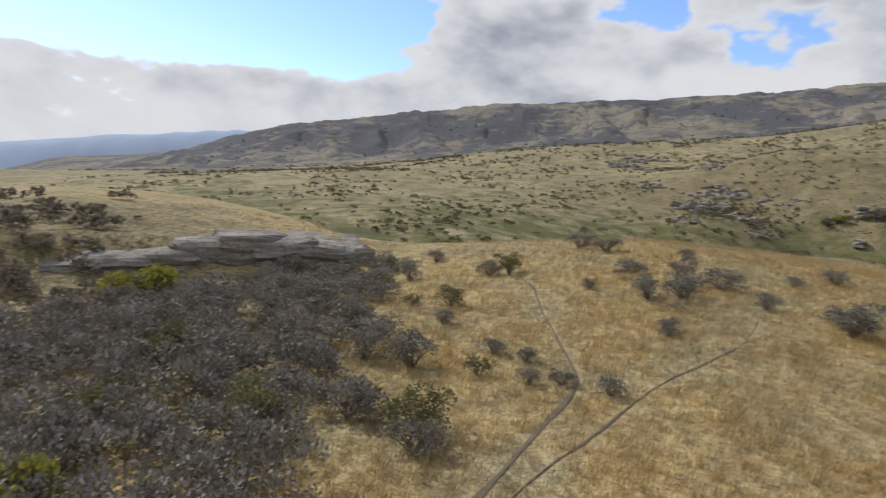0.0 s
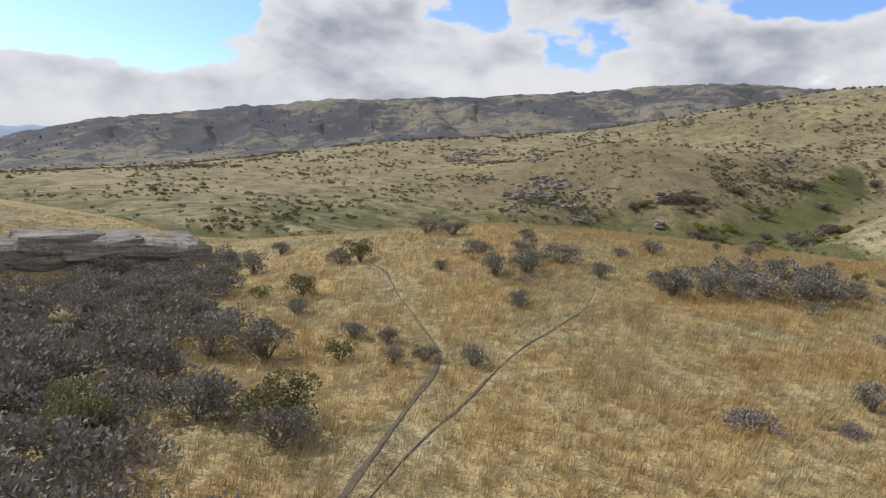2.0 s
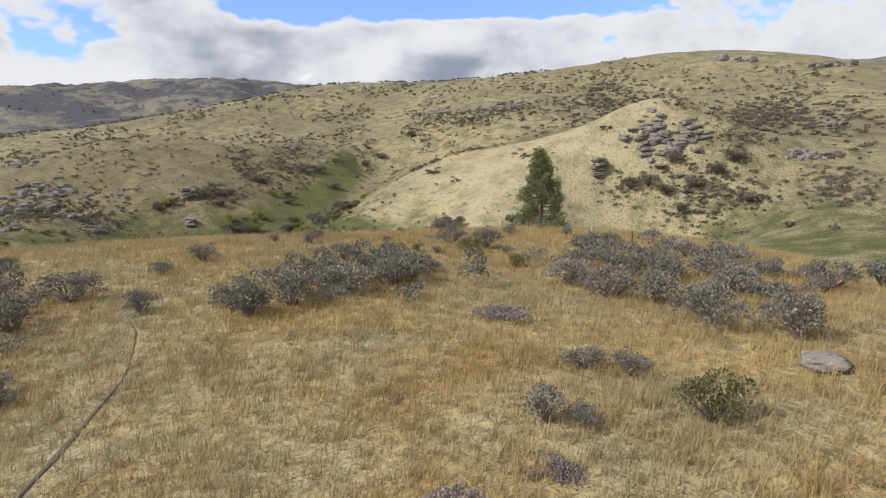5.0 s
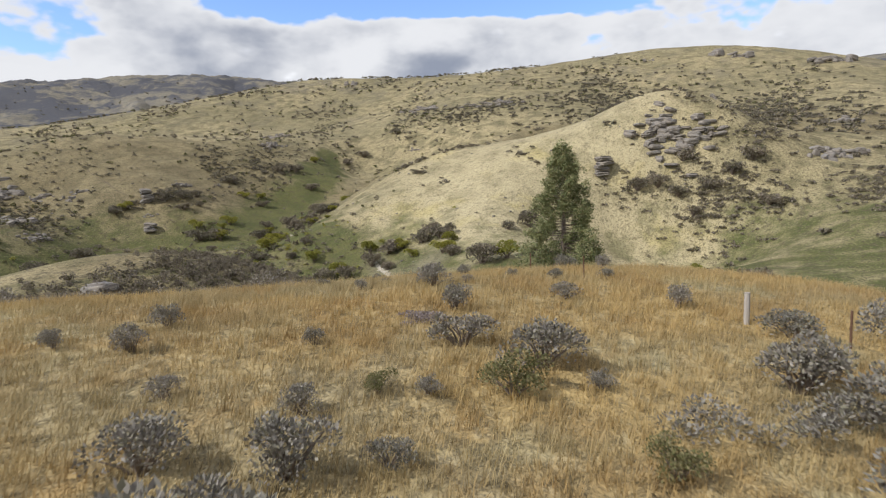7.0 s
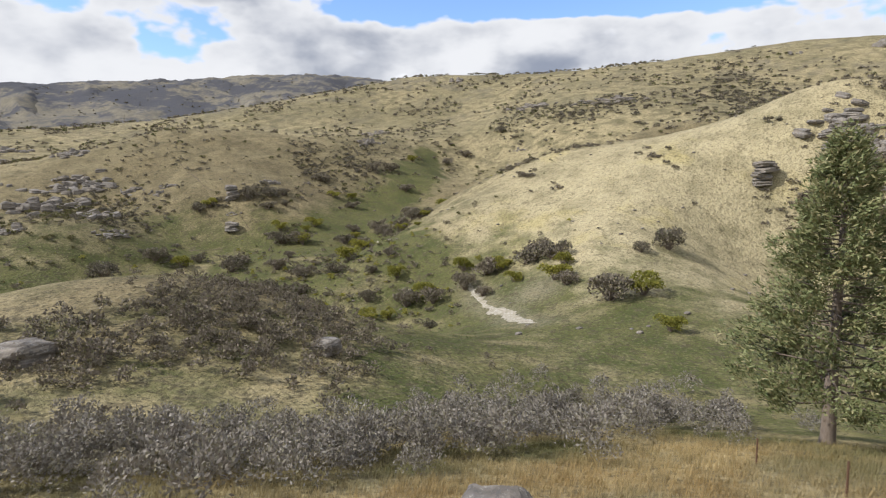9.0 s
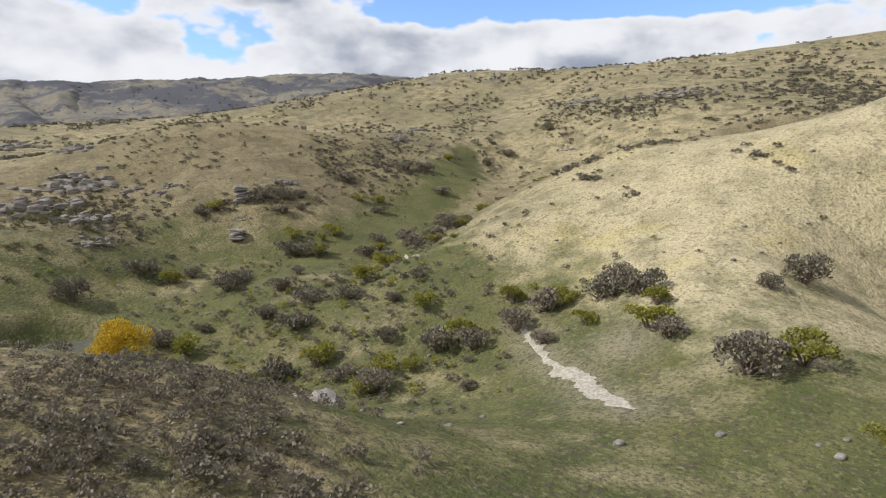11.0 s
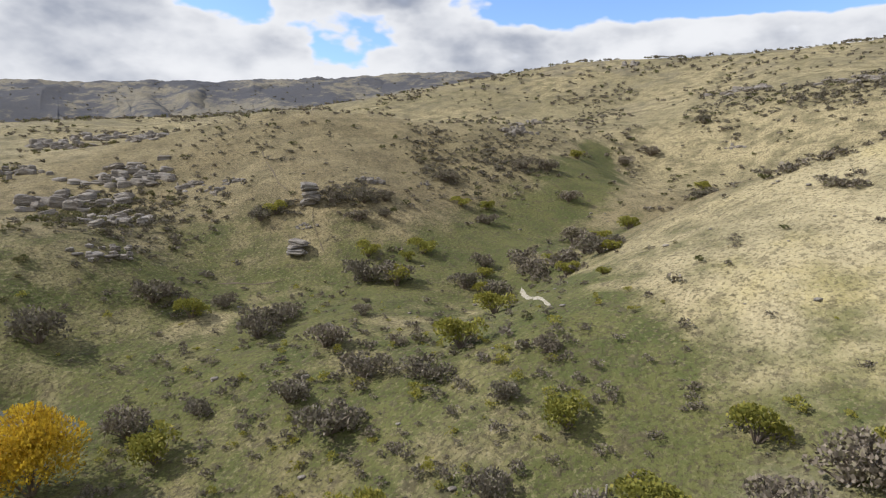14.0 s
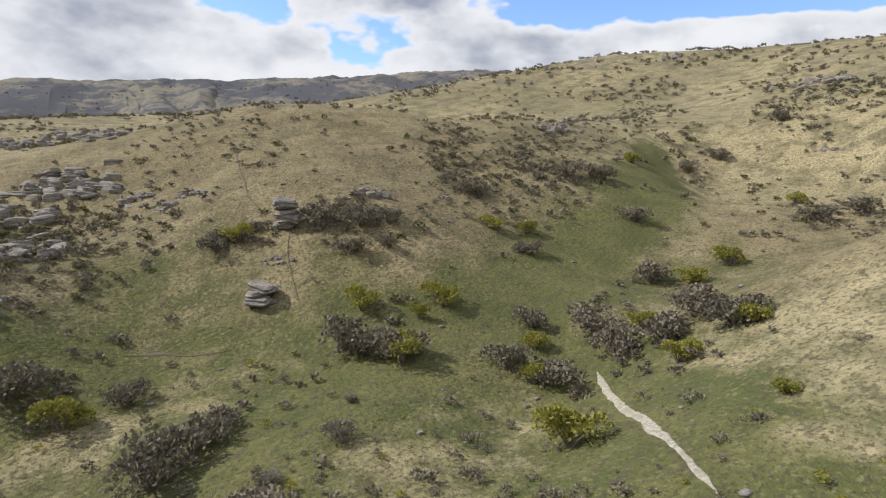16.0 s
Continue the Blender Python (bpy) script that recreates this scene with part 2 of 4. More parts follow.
GREEN_RUN = [(253.9, 262.8), (234.2, 240.3), (207.3, 219.0), (189.9, 213.0), (170.9, 204.6), (156.9, 192.8), (153.0, 199.3), (141.3, 199.2), (128.8, 194.8), (123.0, 184.9)]
GREEN_FLAT = [(134.1, 153.7), (130.0, 139.3), (128.4, 131.4), (124.2, 124.0), (131.1, 140.5), (129.7, 132.6)]


def off_line(x, y, line):
    """Distance from a bent line."""
    best = np.full(np.shape(x), 1e9)
    for (ax, ay), (bx, by) in zip(line, line[1:]):
        dx, dy = bx - ax, by - ay
        t = np.clip(((x - ax) * dx + (y - ay) * dy) / (dx * dx + dy * dy), 0, 1)
        best = np.minimum(best, np.hypot(x - ax - t * dx, y - ay - t * dy))
    return best


def cover(x, y, z):
    """How green, how golden and how bare the ground is, each 0 to 1."""
    wob = ripple(x, y, 23, 11) + 0.6 * ripple(x, y, 9, 12)
    green = np.exp(-(off_line(x, y, CREEK) / (10.5 + 4 * wob)) ** 2)
    green = np.maximum(green, (0.55 + 0.4 * ease(y, 85, 120)) * np.exp(-(off_line(x, y, DRAW) / (10 + 4 * wob)) ** 2))
    green = np.maximum(green, 0.8 * np.exp(-((x - 94) / 17) ** 2 - ((y - 122) / 16) ** 2))
    low = ease(-z, -2, 16) * (1 - ease(np.hypot(x - 60, y - 130), 170, 330))
    green = np.maximum(green, low * (0.60 + 0.35 * wob))
    green = np.maximum(green, 0.55 * np.exp(-((x + 5) / 60) ** 2 - ((y - 185) / 28) ** 2))
    green = green * 0.82
    green = np.maximum(green, 1.0 * np.exp(-(off_line(x, y, GREEN_RUN) / (6.0 + 2.0 * wob)) ** 2))
    green = np.maximum(green, 0.9 * np.exp(-(off_line(x, y, GREEN_FLAT) / (6.5 + 2.0 * wob)) ** 2))
    gold = np.exp(-(np.hypot((x - 30) / 66, (y - 22) / 46)) ** 4)
    gold = np.maximum(gold, 0.9 * np.exp(-(np.hypot((x + 30) / 45, (y - 70) / 36)) ** 4))
    bare = np.exp(-(off_line(x, y, WASH) / 6.0) ** 2) * 0.5
    bare = np.maximum(bare, 0.55 * np.exp(-((x - 124) / 10) ** 2 - ((y - 98) / 9) ** 2))
    spur = np.exp(-((x - 172) / 48) ** 2 - ((y - 92) / 46) ** 2) * ease(off_line(x, y, DRAW), 8, 22)
    green = green * (1 - 0.85 * spur * ease(off_line(x, y, GREEN_RUN), 4, 10))
    brown = np.exp(-(np.hypot((x - 125) / 95, (y - 262) / 68)) ** 4) * (0.75 + 0.35 * wob)
    brown = np.maximum(brown, 0.9 * np.exp(-(np.hypot((x - 66) / 24, (y - 92) / 16)) ** 4))
    brown = np.maximum(brown, 0.85 * np.exp(-((x - 98) / 36) ** 2 - ((y - 150) / 34) ** 2))
    best, _, far = crest_near(x, y)
    brown = np.maximum(brown, far * ease(best, 1, 7) * (1 - ease(best, 50, 110)) * (0.75 + 0.4 * wob))
    brown = np.maximum(brown, 0.9 * np.exp(-(np.hypot((x - 78) / 11, (y - 112) / 17)) ** 4))
    # west terrace: brown grass, with the shade on its face put into the brown
    brown = np.maximum(brown, 0.8 * np.exp(-(np.hypot((x + 33) / 14, (y - 38) / 22)) ** 4))
    gold = gold * (1 - np.exp(-(np.hypot((x + 33) / 14, (y - 38) / 22)) ** 4))
    bare = np.maximum(bare, 0.42 * np.exp(-(np.minimum(off_line(x, y, TRAIL_WEST), off_line(x, y, TRAIL_EAST)) / 0.8) ** 2))
    return np.stack([np.clip(green, 0, 1), np.clip(gold, 0, 1), np.clip(bare, 0, 1), np.clip(brown, 0.0, 1)], -1)


def put_cover(me, co, rows=None):
    at = me.attributes.new("cover", "FLOAT_COLOR", "POINT")
    at.data.foreach_set("color", (cover(co[:, 0], co[:, 1], co[:, 2]) if rows is None else rows).astype(np.float32).ravel())
    x, y = co[:, 0], co[:, 1]
    best, _, far = crest_near(x, y)
    spur = np.exp(-(((x - 170) / 60) ** 2 + ((y - 96) / 54) ** 2) ** 2) * ease(off_line(x, y, DRAW), 5, 16) * (1 - far * ease(best, 0, 5))
    pale = me.attributes.new("pale", "FLOAT", "POINT")
    pale.data.foreach_set("value", spur.astype(np.float32).ravel())


# ---- materials ----
def bump(n, height, strength, distance):
    return n.add("ShaderNodeBump", Height=height, Strength=strength, Distance=distance).outputs[0]


def finish(n, colour, rough=0.9, normal=None, spec=0.2, **more):
    node = n.add("ShaderNodeBsdfPrincipled", Base_Color=colour, Roughness=rough, Specular_IOR_Level=spec, **more)
    if normal is not None:
        n.put(node, "Normal", normal)
    n.add("ShaderNodeOutputMaterial", Surface=node.outputs[0])


def sward(n, pos):
    """The colour of the dry grassland from its cover and from patches at several sizes."""
    what = n.add("ShaderNodeAttribute", {"attribute_name": "cover"})
    sep = n.add("ShaderNodeSeparateColor", Color=what.outputs["Color"]).outputs
    wide, mid, fine = n.noise(pos, 0.018, 5), n.noise(pos, 0.14, 6, 0.6), n.noise(pos, 1.6, 6, 0.65)
    straw = n.mix(n.span(wide, 0.38, 0.62), rgb(0.400, 0.335, 0.190), rgb(0.290, 0.250, 0.140))
    straw = n.mix(n.span(mid, 0.42, 0.66), straw, rgb(0.165, 0.145, 0.080))
    straw = n.mix(n.span(fine, 0.46, 0.68, 0.0, 0.6), straw, rgb(0.150, 0.128, 0.070))
    gold = n.mix(n.span(mid, 0.36, 0.64), rgb(0.415, 0.305, 0.137), rgb(0.350, 0.283, 0.155))
    gold = n.mix(n.span(n.noise(pos, 0.33, 5, 0.6), 0.47, 0.66, 0.0, 0.75), gold, rgb(0.320, 0.212, 0.086))
    gold = n.mix(n.span(n.noise(n.vmath("ADD", pos, (9, 40, 0)), 0.21, 5, 0.6), 0.52, 0.70, 0.0, 0.8), gold, rgb(0.345, 0.310, 0.185))
    gold = n.mix(n.span(fine, 0.50, 0.75), gold, rgb(0.225, 0.172, 0.088))
    green = n.mix(n.span(mid, 0.36, 0.66), rgb(0.114, 0.118, 0.040), rgb(0.074, 0.090, 0.028))
    herb = n.mix(n.span(mid, 0.38, 0.62), rgb(0.215, 0.172, 0.094), rgb(0.145, 0.118, 0.066))
    herb = n.mix(n.span(fine, 0.48, 0.66, 0.0, 0.6), herb, rgb(0.255, 0.210, 0.122))
    straw = n.mix(what.outputs["Alpha"], straw, herb)
    pale = n.add("ShaderNodeAttribute", {"attribute_name": "pale"}).outputs["Fac"]
    straw = n.mix(n.math("MULTIPLY", pale, 0.8), straw, n.mix(n.span(mid, 0.40, 0.66), rgb(0.500, 0.430, 0.265), rgb(0.375, 0.325, 0.195)))
    yellow = n.math("MULTIPLY", n.span(n.noise(pos, 0.05, 5, 0.6), 0.54, 0.68, 0.0, 0.55), pale)
    straw = n.mix(yellow, straw, rgb(0.450, 0.375, 0.150))
    col = n.mix(sep[1], straw, gold)
    edge = n.math("ADD", sep[0], n.math("MULTIPLY", n.math("SUBTRACT", mid, 0.5), 0.9))
    col = n.mix(n.span(edge, 0.08, 0.56, 0.0, 0.94), col, green)
    bare = n.math("ADD", sep[2], n.math("MULTIPLY", n.math("SUBTRACT", fine, 0.5), 0.5))
    return n.mix(n.span(bare, 0.2, 0.7, 0.0, 0.8), col, rgb(0.270, 0.235, 0.165)), mid, fine


mat_ground, n = material("dry_grassland")
pos = n.add("ShaderNodeNewGeometry").outputs["Position"]
col, mid, fine = sward(n, pos)
calm = n.math("SUBTRACT", 1.0, n.math("MULTIPLY", n.add("ShaderNodeSeparateColor", Color=n.add("ShaderNodeAttribute", {"attribute_name": "cover"}).outputs["Color"]).outputs[1], 0.45))
calm = n.math("MULTIPLY", calm, n.math("SUBTRACT", 1.0, n.math("MULTIPLY", n.add("ShaderNodeAttribute", {"attribute_name": "pale"}).outputs["Fac"], 0.35)))
tuft = n.add("ShaderNodeTexVoronoi", {"feature": "F1"}, Vector=n.vmath("ADD", pos, n.noise(pos, 0.9, 3, out=1)), Scale=1.1, Randomness=1.0).outputs["Distance"]
speck = n.noise(pos, 0.55, 5, 0.7)
col = n.mix(n.math("MULTIPLY", n.span(speck, 0.54, 0.62, 0.0, 0.68), calm), col, rgb(0.095, 0.080, 0.052))
col = n.mix(n.span(tuft, 0.35, 0.85, 0.0, 0.14), col, rgb(0.110, 0.085, 0.040))
dots, pale = n.noise(pos, 2.3, 5, 0.7), n.noise(n.vmath("ADD", pos, (31, 7, 3)), 1.7, 5, 0.7)
lush = n.add("ShaderNodeSeparateColor", Color=n.add("ShaderNodeAttribute", {"attribute_name": "cover"}).outputs["Color"]).outputs[0]
col = n.mix(n.math("MULTIPLY", n.span(pale, 0.53, 0.61, 0.0, 0.36), n.math("SUBTRACT", 1.0, n.math("MULTIPLY", lush, 0.8))), col, rgb(0.440, 0.365, 0.215))
col = n.mix(n.math("MULTIPLY", n.span(dots, 0.52, 0.58, 0.0, 0.80), calm), col, rgb(0.078, 0.066, 0.040))
far_scrub = n.noise(pos, 0.042, 7, 0.68)
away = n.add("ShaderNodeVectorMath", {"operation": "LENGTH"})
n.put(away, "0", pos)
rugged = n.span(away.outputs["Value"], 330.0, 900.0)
col = n.mix(n.math("MULTIPLY", n.span(far_scrub, 0.50, 0.58, 0.0, 0.85), rugged), col, rgb(0.085, 0.075, 0.062))
rocky = n.noise(pos, 0.021, 8, 0.72)
col = n.mix(n.math("MULTIPLY", n.span(rocky, 0.53, 0.60, 0.0, 0.7), rugged), col, rgb(0.150, 0.135, 0.115))
# grey wash beyond 800 m, some of it haze put into the colour
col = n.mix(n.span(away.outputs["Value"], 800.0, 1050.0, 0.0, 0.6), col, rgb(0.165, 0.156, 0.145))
# broad cool dark patches paint cloud shade over the range's rock and scrub
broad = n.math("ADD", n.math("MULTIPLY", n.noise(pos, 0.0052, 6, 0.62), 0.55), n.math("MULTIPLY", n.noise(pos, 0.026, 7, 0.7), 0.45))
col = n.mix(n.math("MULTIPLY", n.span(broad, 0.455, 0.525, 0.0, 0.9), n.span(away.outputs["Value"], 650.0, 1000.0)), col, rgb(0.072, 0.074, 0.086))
finish(n, col, 0.95, bump(n, n.math("ADD", n.math("MULTIPLY", fine, 0.5), n.math("SUBTRACT", n.math("MULTIPLY", speck, 1.6), n.math("MULTIPLY", tuft, 0.35))), 0.9, 0.4), 0.1)


def leafy(name, tones, rough=0.75, through=0.25):
    """Leaves and twigs: each its own shade, some light passing through."""
    m, n = material(name)
    geo = n.add("ShaderNodeNewGeometry")
    pick = n.add("ShaderNodeValToRGB", Fac=geo.outputs["Random Per Island"])
    ramp = pick.color_ramp
    while len(ramp.elements) < len(tones):
        ramp.elements.new(0.5)
    for k, tone in enumerate(tones):
        ramp.elements[k].position, ramp.elements[k].color = k / (len(tones) - 1), rgb(*tone)
    own = n.add("ShaderNodeObjectInfo").outputs["Random"]
    col = n.mix(0.5, pick.outputs[0], n.mix(own, rgb(0.42, 0.43, 0.40), rgb(0.74, 0.70, 0.68)), "OVERLAY")
    dif = n.add("ShaderNodeBsdfPrincipled", Base_Color=col, Roughness=rough, Specular_IOR_Level=0.15)
    tra = n.add("ShaderNodeBsdfTranslucent", Color=col)
    mix = n.add("ShaderNodeMixShader", Fac=through)
    n.put(mix, "1", dif.outputs[0]), n.put(mix, "2", tra.outputs[0])
    n.add("ShaderNodeOutputMaterial", Surface=mix.outputs[0])
    return m


mat_grey = leafy("grey_thorn_twigs", [(0.125, 0.112, 0.096), (0.185, 0.168, 0.146), (0.245, 0.226, 0.200), (0.165, 0.155, 0.100), (0.30, 0.282, 0.256)], through=0.12)
# the grey twig tones darkened by a fifth, for the hollow's cloud shade
mat_thorn = leafy("shade_toned_thorn_twigs", [(0.100, 0.092, 0.084), (0.150, 0.138, 0.126), (0.200, 0.186, 0.172), (0.135, 0.130, 0.082), (0.245, 0.230, 0.216)], through=0.12)
mat_mauve = leafy("mauve_thyme_twigs", [(0.14, 0.118, 0.115), (0.22, 0.185, 0.185), (0.29, 0.255, 0.25)], through=0.1)
mat_olive = leafy("olive_leaves", [(0.085, 0.09, 0.035), (0.15, 0.145, 0.065), (0.20, 0.175, 0.10)], through=0.2)
mat_dark = leafy("dark_scrub_leaves", [(0.110, 0.094, 0.074), (0.165, 0.142, 0.112), (0.225, 0.196, 0.158), (0.150, 0.146, 0.074)], through=0.12)
mat_lime = leafy("yellow_green_leaves", [(0.145, 0.145, 0.030), (0.26, 0.245, 0.050), (0.195, 0.205, 0.050), (0.30, 0.26, 0.060)], through=0.3)
mat_gold = leafy("yellow_autumn_leaves", [(0.50, 0.34, 0.03), (0.68, 0.49, 0.05), (0.56, 0.40, 0.05), (0.36, 0.22, 0.03)], through=0.3)
mat_pine = leafy("pine_needles", [(0.090, 0.112, 0.048), (0.155, 0.180, 0.080), (0.225, 0.240, 0.115), (0.27, 0.235, 0.13)], 0.55, 0.12)

mat_wood, n = material("grey_brown_bark")
pos = n.add("ShaderNodeTexCoord").outputs["Object"]
grain = n.noise(n.vmath("MULTIPLY", pos, (9, 9, 1.6)), 2.2, 5, 0.6)
finish(n, n.mix(grain, rgb(0.10, 0.075, 0.055), rgb(0.27, 0.22, 0.18)), 0.9, bump(n, grain, 0.8, 0.03))

mat_post, n = material("weathered_post_wood")
pos = n.add("ShaderNodeTexCoord").outputs["Object"]
grain = n.noise(n.vmath("MULTIPLY", pos, (30, 30, 2)), 2.0, 5, 0.6)
finish(n, n.mix(grain, rgb(0.22, 0.19, 0.16), rgb(0.48, 0.44, 0.39)), 0.85, bump(n, grain, 0.6, 0.006))

mat_rust, n = material("rusty_iron")
spots = n.noise(n.add("ShaderNodeTexCoord").outputs["Object"], 30, 4)
finish(n, n.mix(spots, rgb(0.10, 0.06, 0.04), rgb(0.20, 0.11, 0.07)), 0.8, None, 0.3, Metallic=0.4)

mat_rock, n = material("lichened_schist")
pos = n.add("ShaderNodeNewGeometry").outputs["Position"]
beds = n.noise(n.vmath("MULTIPLY", pos, (0.35, 0.35, 5.0)), 1.1, 6, 0.65)
spots = n.noise(pos, 3.2, 6, 0.7)
lich = n.noise(pos, 7.5, 4, 0.6)
wash = n.noise(pos, 0.5, 3)
col = n.mix(n.span(beds, 0.35, 0.65), rgb(0.125, 0.108, 0.090), rgb(0.285, 0.250, 0.210))
col = n.mix(n.span(wash, 0.45, 0.7), col, rgb(0.215, 0.198, 0.180))
col = n.mix(n.span(spots, 0.54, 0.60, 0.0, 0.8), col, rgb(0.105, 0.098, 0.092))
col = n.mix(n.span(lich, 0.60, 0.66, 0.0, 0.6), col, rgb(0.46, 0.46, 0.41))
finish(n, col, 0.88, bump(n, n.math("ADD", beds, n.math("MULTIPLY", spots, 0.6)), 0.9, 0.12), 0.25)

# soil colour dark enough to carry the shade inside the ruts
mat_soil, n = material("trodden_soil_rut_shade")
pos = n.add("ShaderNodeNewGeometry").outputs["Position"]
crumb = n.noise(pos, 5.0, 6, 0.7)
finish(n, n.mix(crumb, rgb(0.070, 0.054, 0.036), rgb(0.180, 0.145, 0.100)), 0.95, bump(n, crumb, 1.0, 0.05))

mat_silt, n = material("pale_washed_silt")
pos = n.add("ShaderNodeNewGeometry").outputs["Position"]
crumb, wide = n.noise(pos, 2.6, 7, 0.7), n.noise(pos, 0.4, 3)
col = n.mix(n.span(crumb, 0.35, 0.65), rgb(0.27, 0.235, 0.17), rgb(0.50, 0.46, 0.38))
finish(n, n.mix(n.span(wide, 0.5, 0.7), col, rgb(0.30, 0.27, 0.19)), 0.95, bump(n, crumb, 1.0, 0.2))

mat_water, n = material("still_pond_water")
finish(n, rgb(0.10, 0.10, 0.085), 0.08, bump(n, n.noise(n.add("ShaderNodeNewGeometry").outputs["Position"], 2.5, 2), 0.05, 0.02), 0.6)

mat_blades, n = material("dry_grass_blades")
geo = n.add("ShaderNodeNewGeometry")
col, mid, fine = sward(n, geo.outputs["Position"])
col = n.mix(0.55, col, n.mix(geo.outputs["Random Per Island"], rgb(0.36, 0.34, 0.31), rgb(0.74, 0.72, 0.68)), "OVERLAY")
dif = n.add("ShaderNodeBsdfPrincipled", Base_Color=col, Roughness=0.7, Specular_IOR_Level=0.2)
mix = n.add("ShaderNodeMixShader", Fac=0.3)
n.put(mix, "1", dif.outputs[0]), n.put(mix, "2", n.add("ShaderNodeBsdfTranslucent", Color=col).outputs[0])
n.add("ShaderNodeOutputMaterial", Surface=mix.outputs[0])

# base colour shifted to pale blue to stand in for distance haze
mat_blue, n = material("haze_tinted_mountains")
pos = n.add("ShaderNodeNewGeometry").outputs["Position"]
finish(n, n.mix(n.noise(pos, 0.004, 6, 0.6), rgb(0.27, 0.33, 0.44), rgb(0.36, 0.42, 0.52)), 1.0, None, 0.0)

# ---- the ground, out to the horizon ----
v, f = sheet(stretch(-4300, -40, 220, 4300, 1.2, 1.05), stretch(-900, -25, 265, 4300, 1.2, 1.05), land)
ground = tagged(new("ground", mesh_from("ground", v, f)), "dry golden tussock grassland rolling over hills and hollows", "ground", kind="structure")
ground.data.materials.append(mat_ground)
put_cover(ground.data, v)

# the long range, with its gullies
turns, rings = np.radians(np.linspace(-46, 64, 560)), np.concatenate([np.linspace(840, 1500, 66), np.linspace(1520, 1900, 8)])
a, r = np.meshgrid(turns, rings)
gx, gy = np.sin(a) * r, np.cos(a) * r
rise = ease(r, 930, 1440)
cut = np.abs(ripple(a * 1300 + 0.12 * r, r * 0.25, 150, 41)) ** 0.7
zz = land(gx, gy) + 3 + rise * (3 * ripple(gx, gy, 70, 42) + 3.5 * ripple(gx, gy, 30, 43) + 2.5 * np.maximum(0, ripple(gx, gy, 16, 44))) + 30 * np.sin(np.clip(rise, 0, 1) * 3.0) * (cut - 0.5)
zz -= 12 * (1 - ease(r, 840, 930))
v = np.stack([gx.ravel(), gy.ravel(), zz.ravel()], 1)
i = np.arange(559 * 73)
q = (i // 559) * 560 + i % 559
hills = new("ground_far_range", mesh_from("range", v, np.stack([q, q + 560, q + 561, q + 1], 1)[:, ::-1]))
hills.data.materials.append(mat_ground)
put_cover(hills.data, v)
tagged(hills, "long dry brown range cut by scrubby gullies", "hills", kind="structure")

# the far mountains, blue from the haze in their base colour
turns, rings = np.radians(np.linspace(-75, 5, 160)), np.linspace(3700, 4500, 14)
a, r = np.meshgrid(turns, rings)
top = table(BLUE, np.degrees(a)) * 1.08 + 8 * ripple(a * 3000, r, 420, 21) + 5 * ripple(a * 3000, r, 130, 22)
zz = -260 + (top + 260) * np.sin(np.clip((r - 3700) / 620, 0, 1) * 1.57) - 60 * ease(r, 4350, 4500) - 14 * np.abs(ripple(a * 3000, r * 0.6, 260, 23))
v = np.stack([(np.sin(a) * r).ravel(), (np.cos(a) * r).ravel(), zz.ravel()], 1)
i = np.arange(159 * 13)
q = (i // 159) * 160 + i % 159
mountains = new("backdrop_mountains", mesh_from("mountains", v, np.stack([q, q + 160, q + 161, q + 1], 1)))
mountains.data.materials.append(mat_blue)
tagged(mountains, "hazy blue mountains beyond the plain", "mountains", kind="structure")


def ribbon(name, line, half, mat, lift, label, category, seed, wild=0.3, kind="structure"):
    """A strip of bare ground along a bent line."""
    r = np.random.RandomState(seed)
    pts = []
    for (ax, ay), (bx, by) in zip(line, line[1:]):
        k = max(2, int(math.hypot(bx - ax, by - ay) / 0.35))
        pts += [(ax + (bx - ax) * j / k, ay + (by - ay) * j / k) for j in range(k)]
    p = np.array(pts + [line[-1]], float)
    for _ in range(6):
        p[1:-1] = (p[:-2] + 2 * p[1:-1] + p[2:]) / 4
    d = np.gradient(p, axis=0)
    d /= np.linalg.norm(d, axis=1)[:, None]
    side = np.stack([-d[:, 1], d[:, 0]], 1)
    s = np.arange(len(p)) * 0.35
    taper = np.clip(np.minimum(np.arange(len(p)), np.arange(len(p))[::-1]) / 8.0, 0.15, 1)
    edge = []
    for _ in range(2):
        e = np.zeros(len(p))
        for wide_, much in ((25, 1.6), (9, 1.1), (3, 0.6)):
            e += much * np.convolve(r.normal(0, 1, len(p) + wide_ - 1), np.ones(wide_) / wide_ ** 0.5, "valid")
        edge.append(np.clip(e * 0.6, -1.2 / max(wild, 0.1) * 0.6, 3))
    verts, cols = [], 7
    for k in range(cols):
        u = k / (cols - 1) * 2 - 1
        w = half * taper * (1 + wild * edge[0 if u < 0 else 1])
        xy = p + side * (u * w)[:, None]
        verts.append(np.c_[xy, land(xy[:, 0], xy[:, 1]) + lift - (0.05 if abs(u) > 0.9 else 0.0)])
    v = np.concatenate(verts)
    m = len(p)
    f = np.array([(k * m + j, k * m + j + 1, (k + 1) * m + j + 1, (k + 1) * m + j) for k in range(cols - 1) for j in range(m - 1)])[:, ::-1]
    ob = new(name, mesh_from(name, v, f))
    ob.data.materials.append(mat)
    return tagged(ob, label, category, kind=kind)


ribbon("trail_west", TRAIL_WEST, 0.06, mat_soil, 0.025, "narrow dark stock trail trodden through dry grass", "trail", 1, 0.9)
ribbon("trail_east", TRAIL_EAST, 0.055, mat_soil, 0.025, "narrow dark stock trail trodden through dry grass", "trail", 2, 0.9)
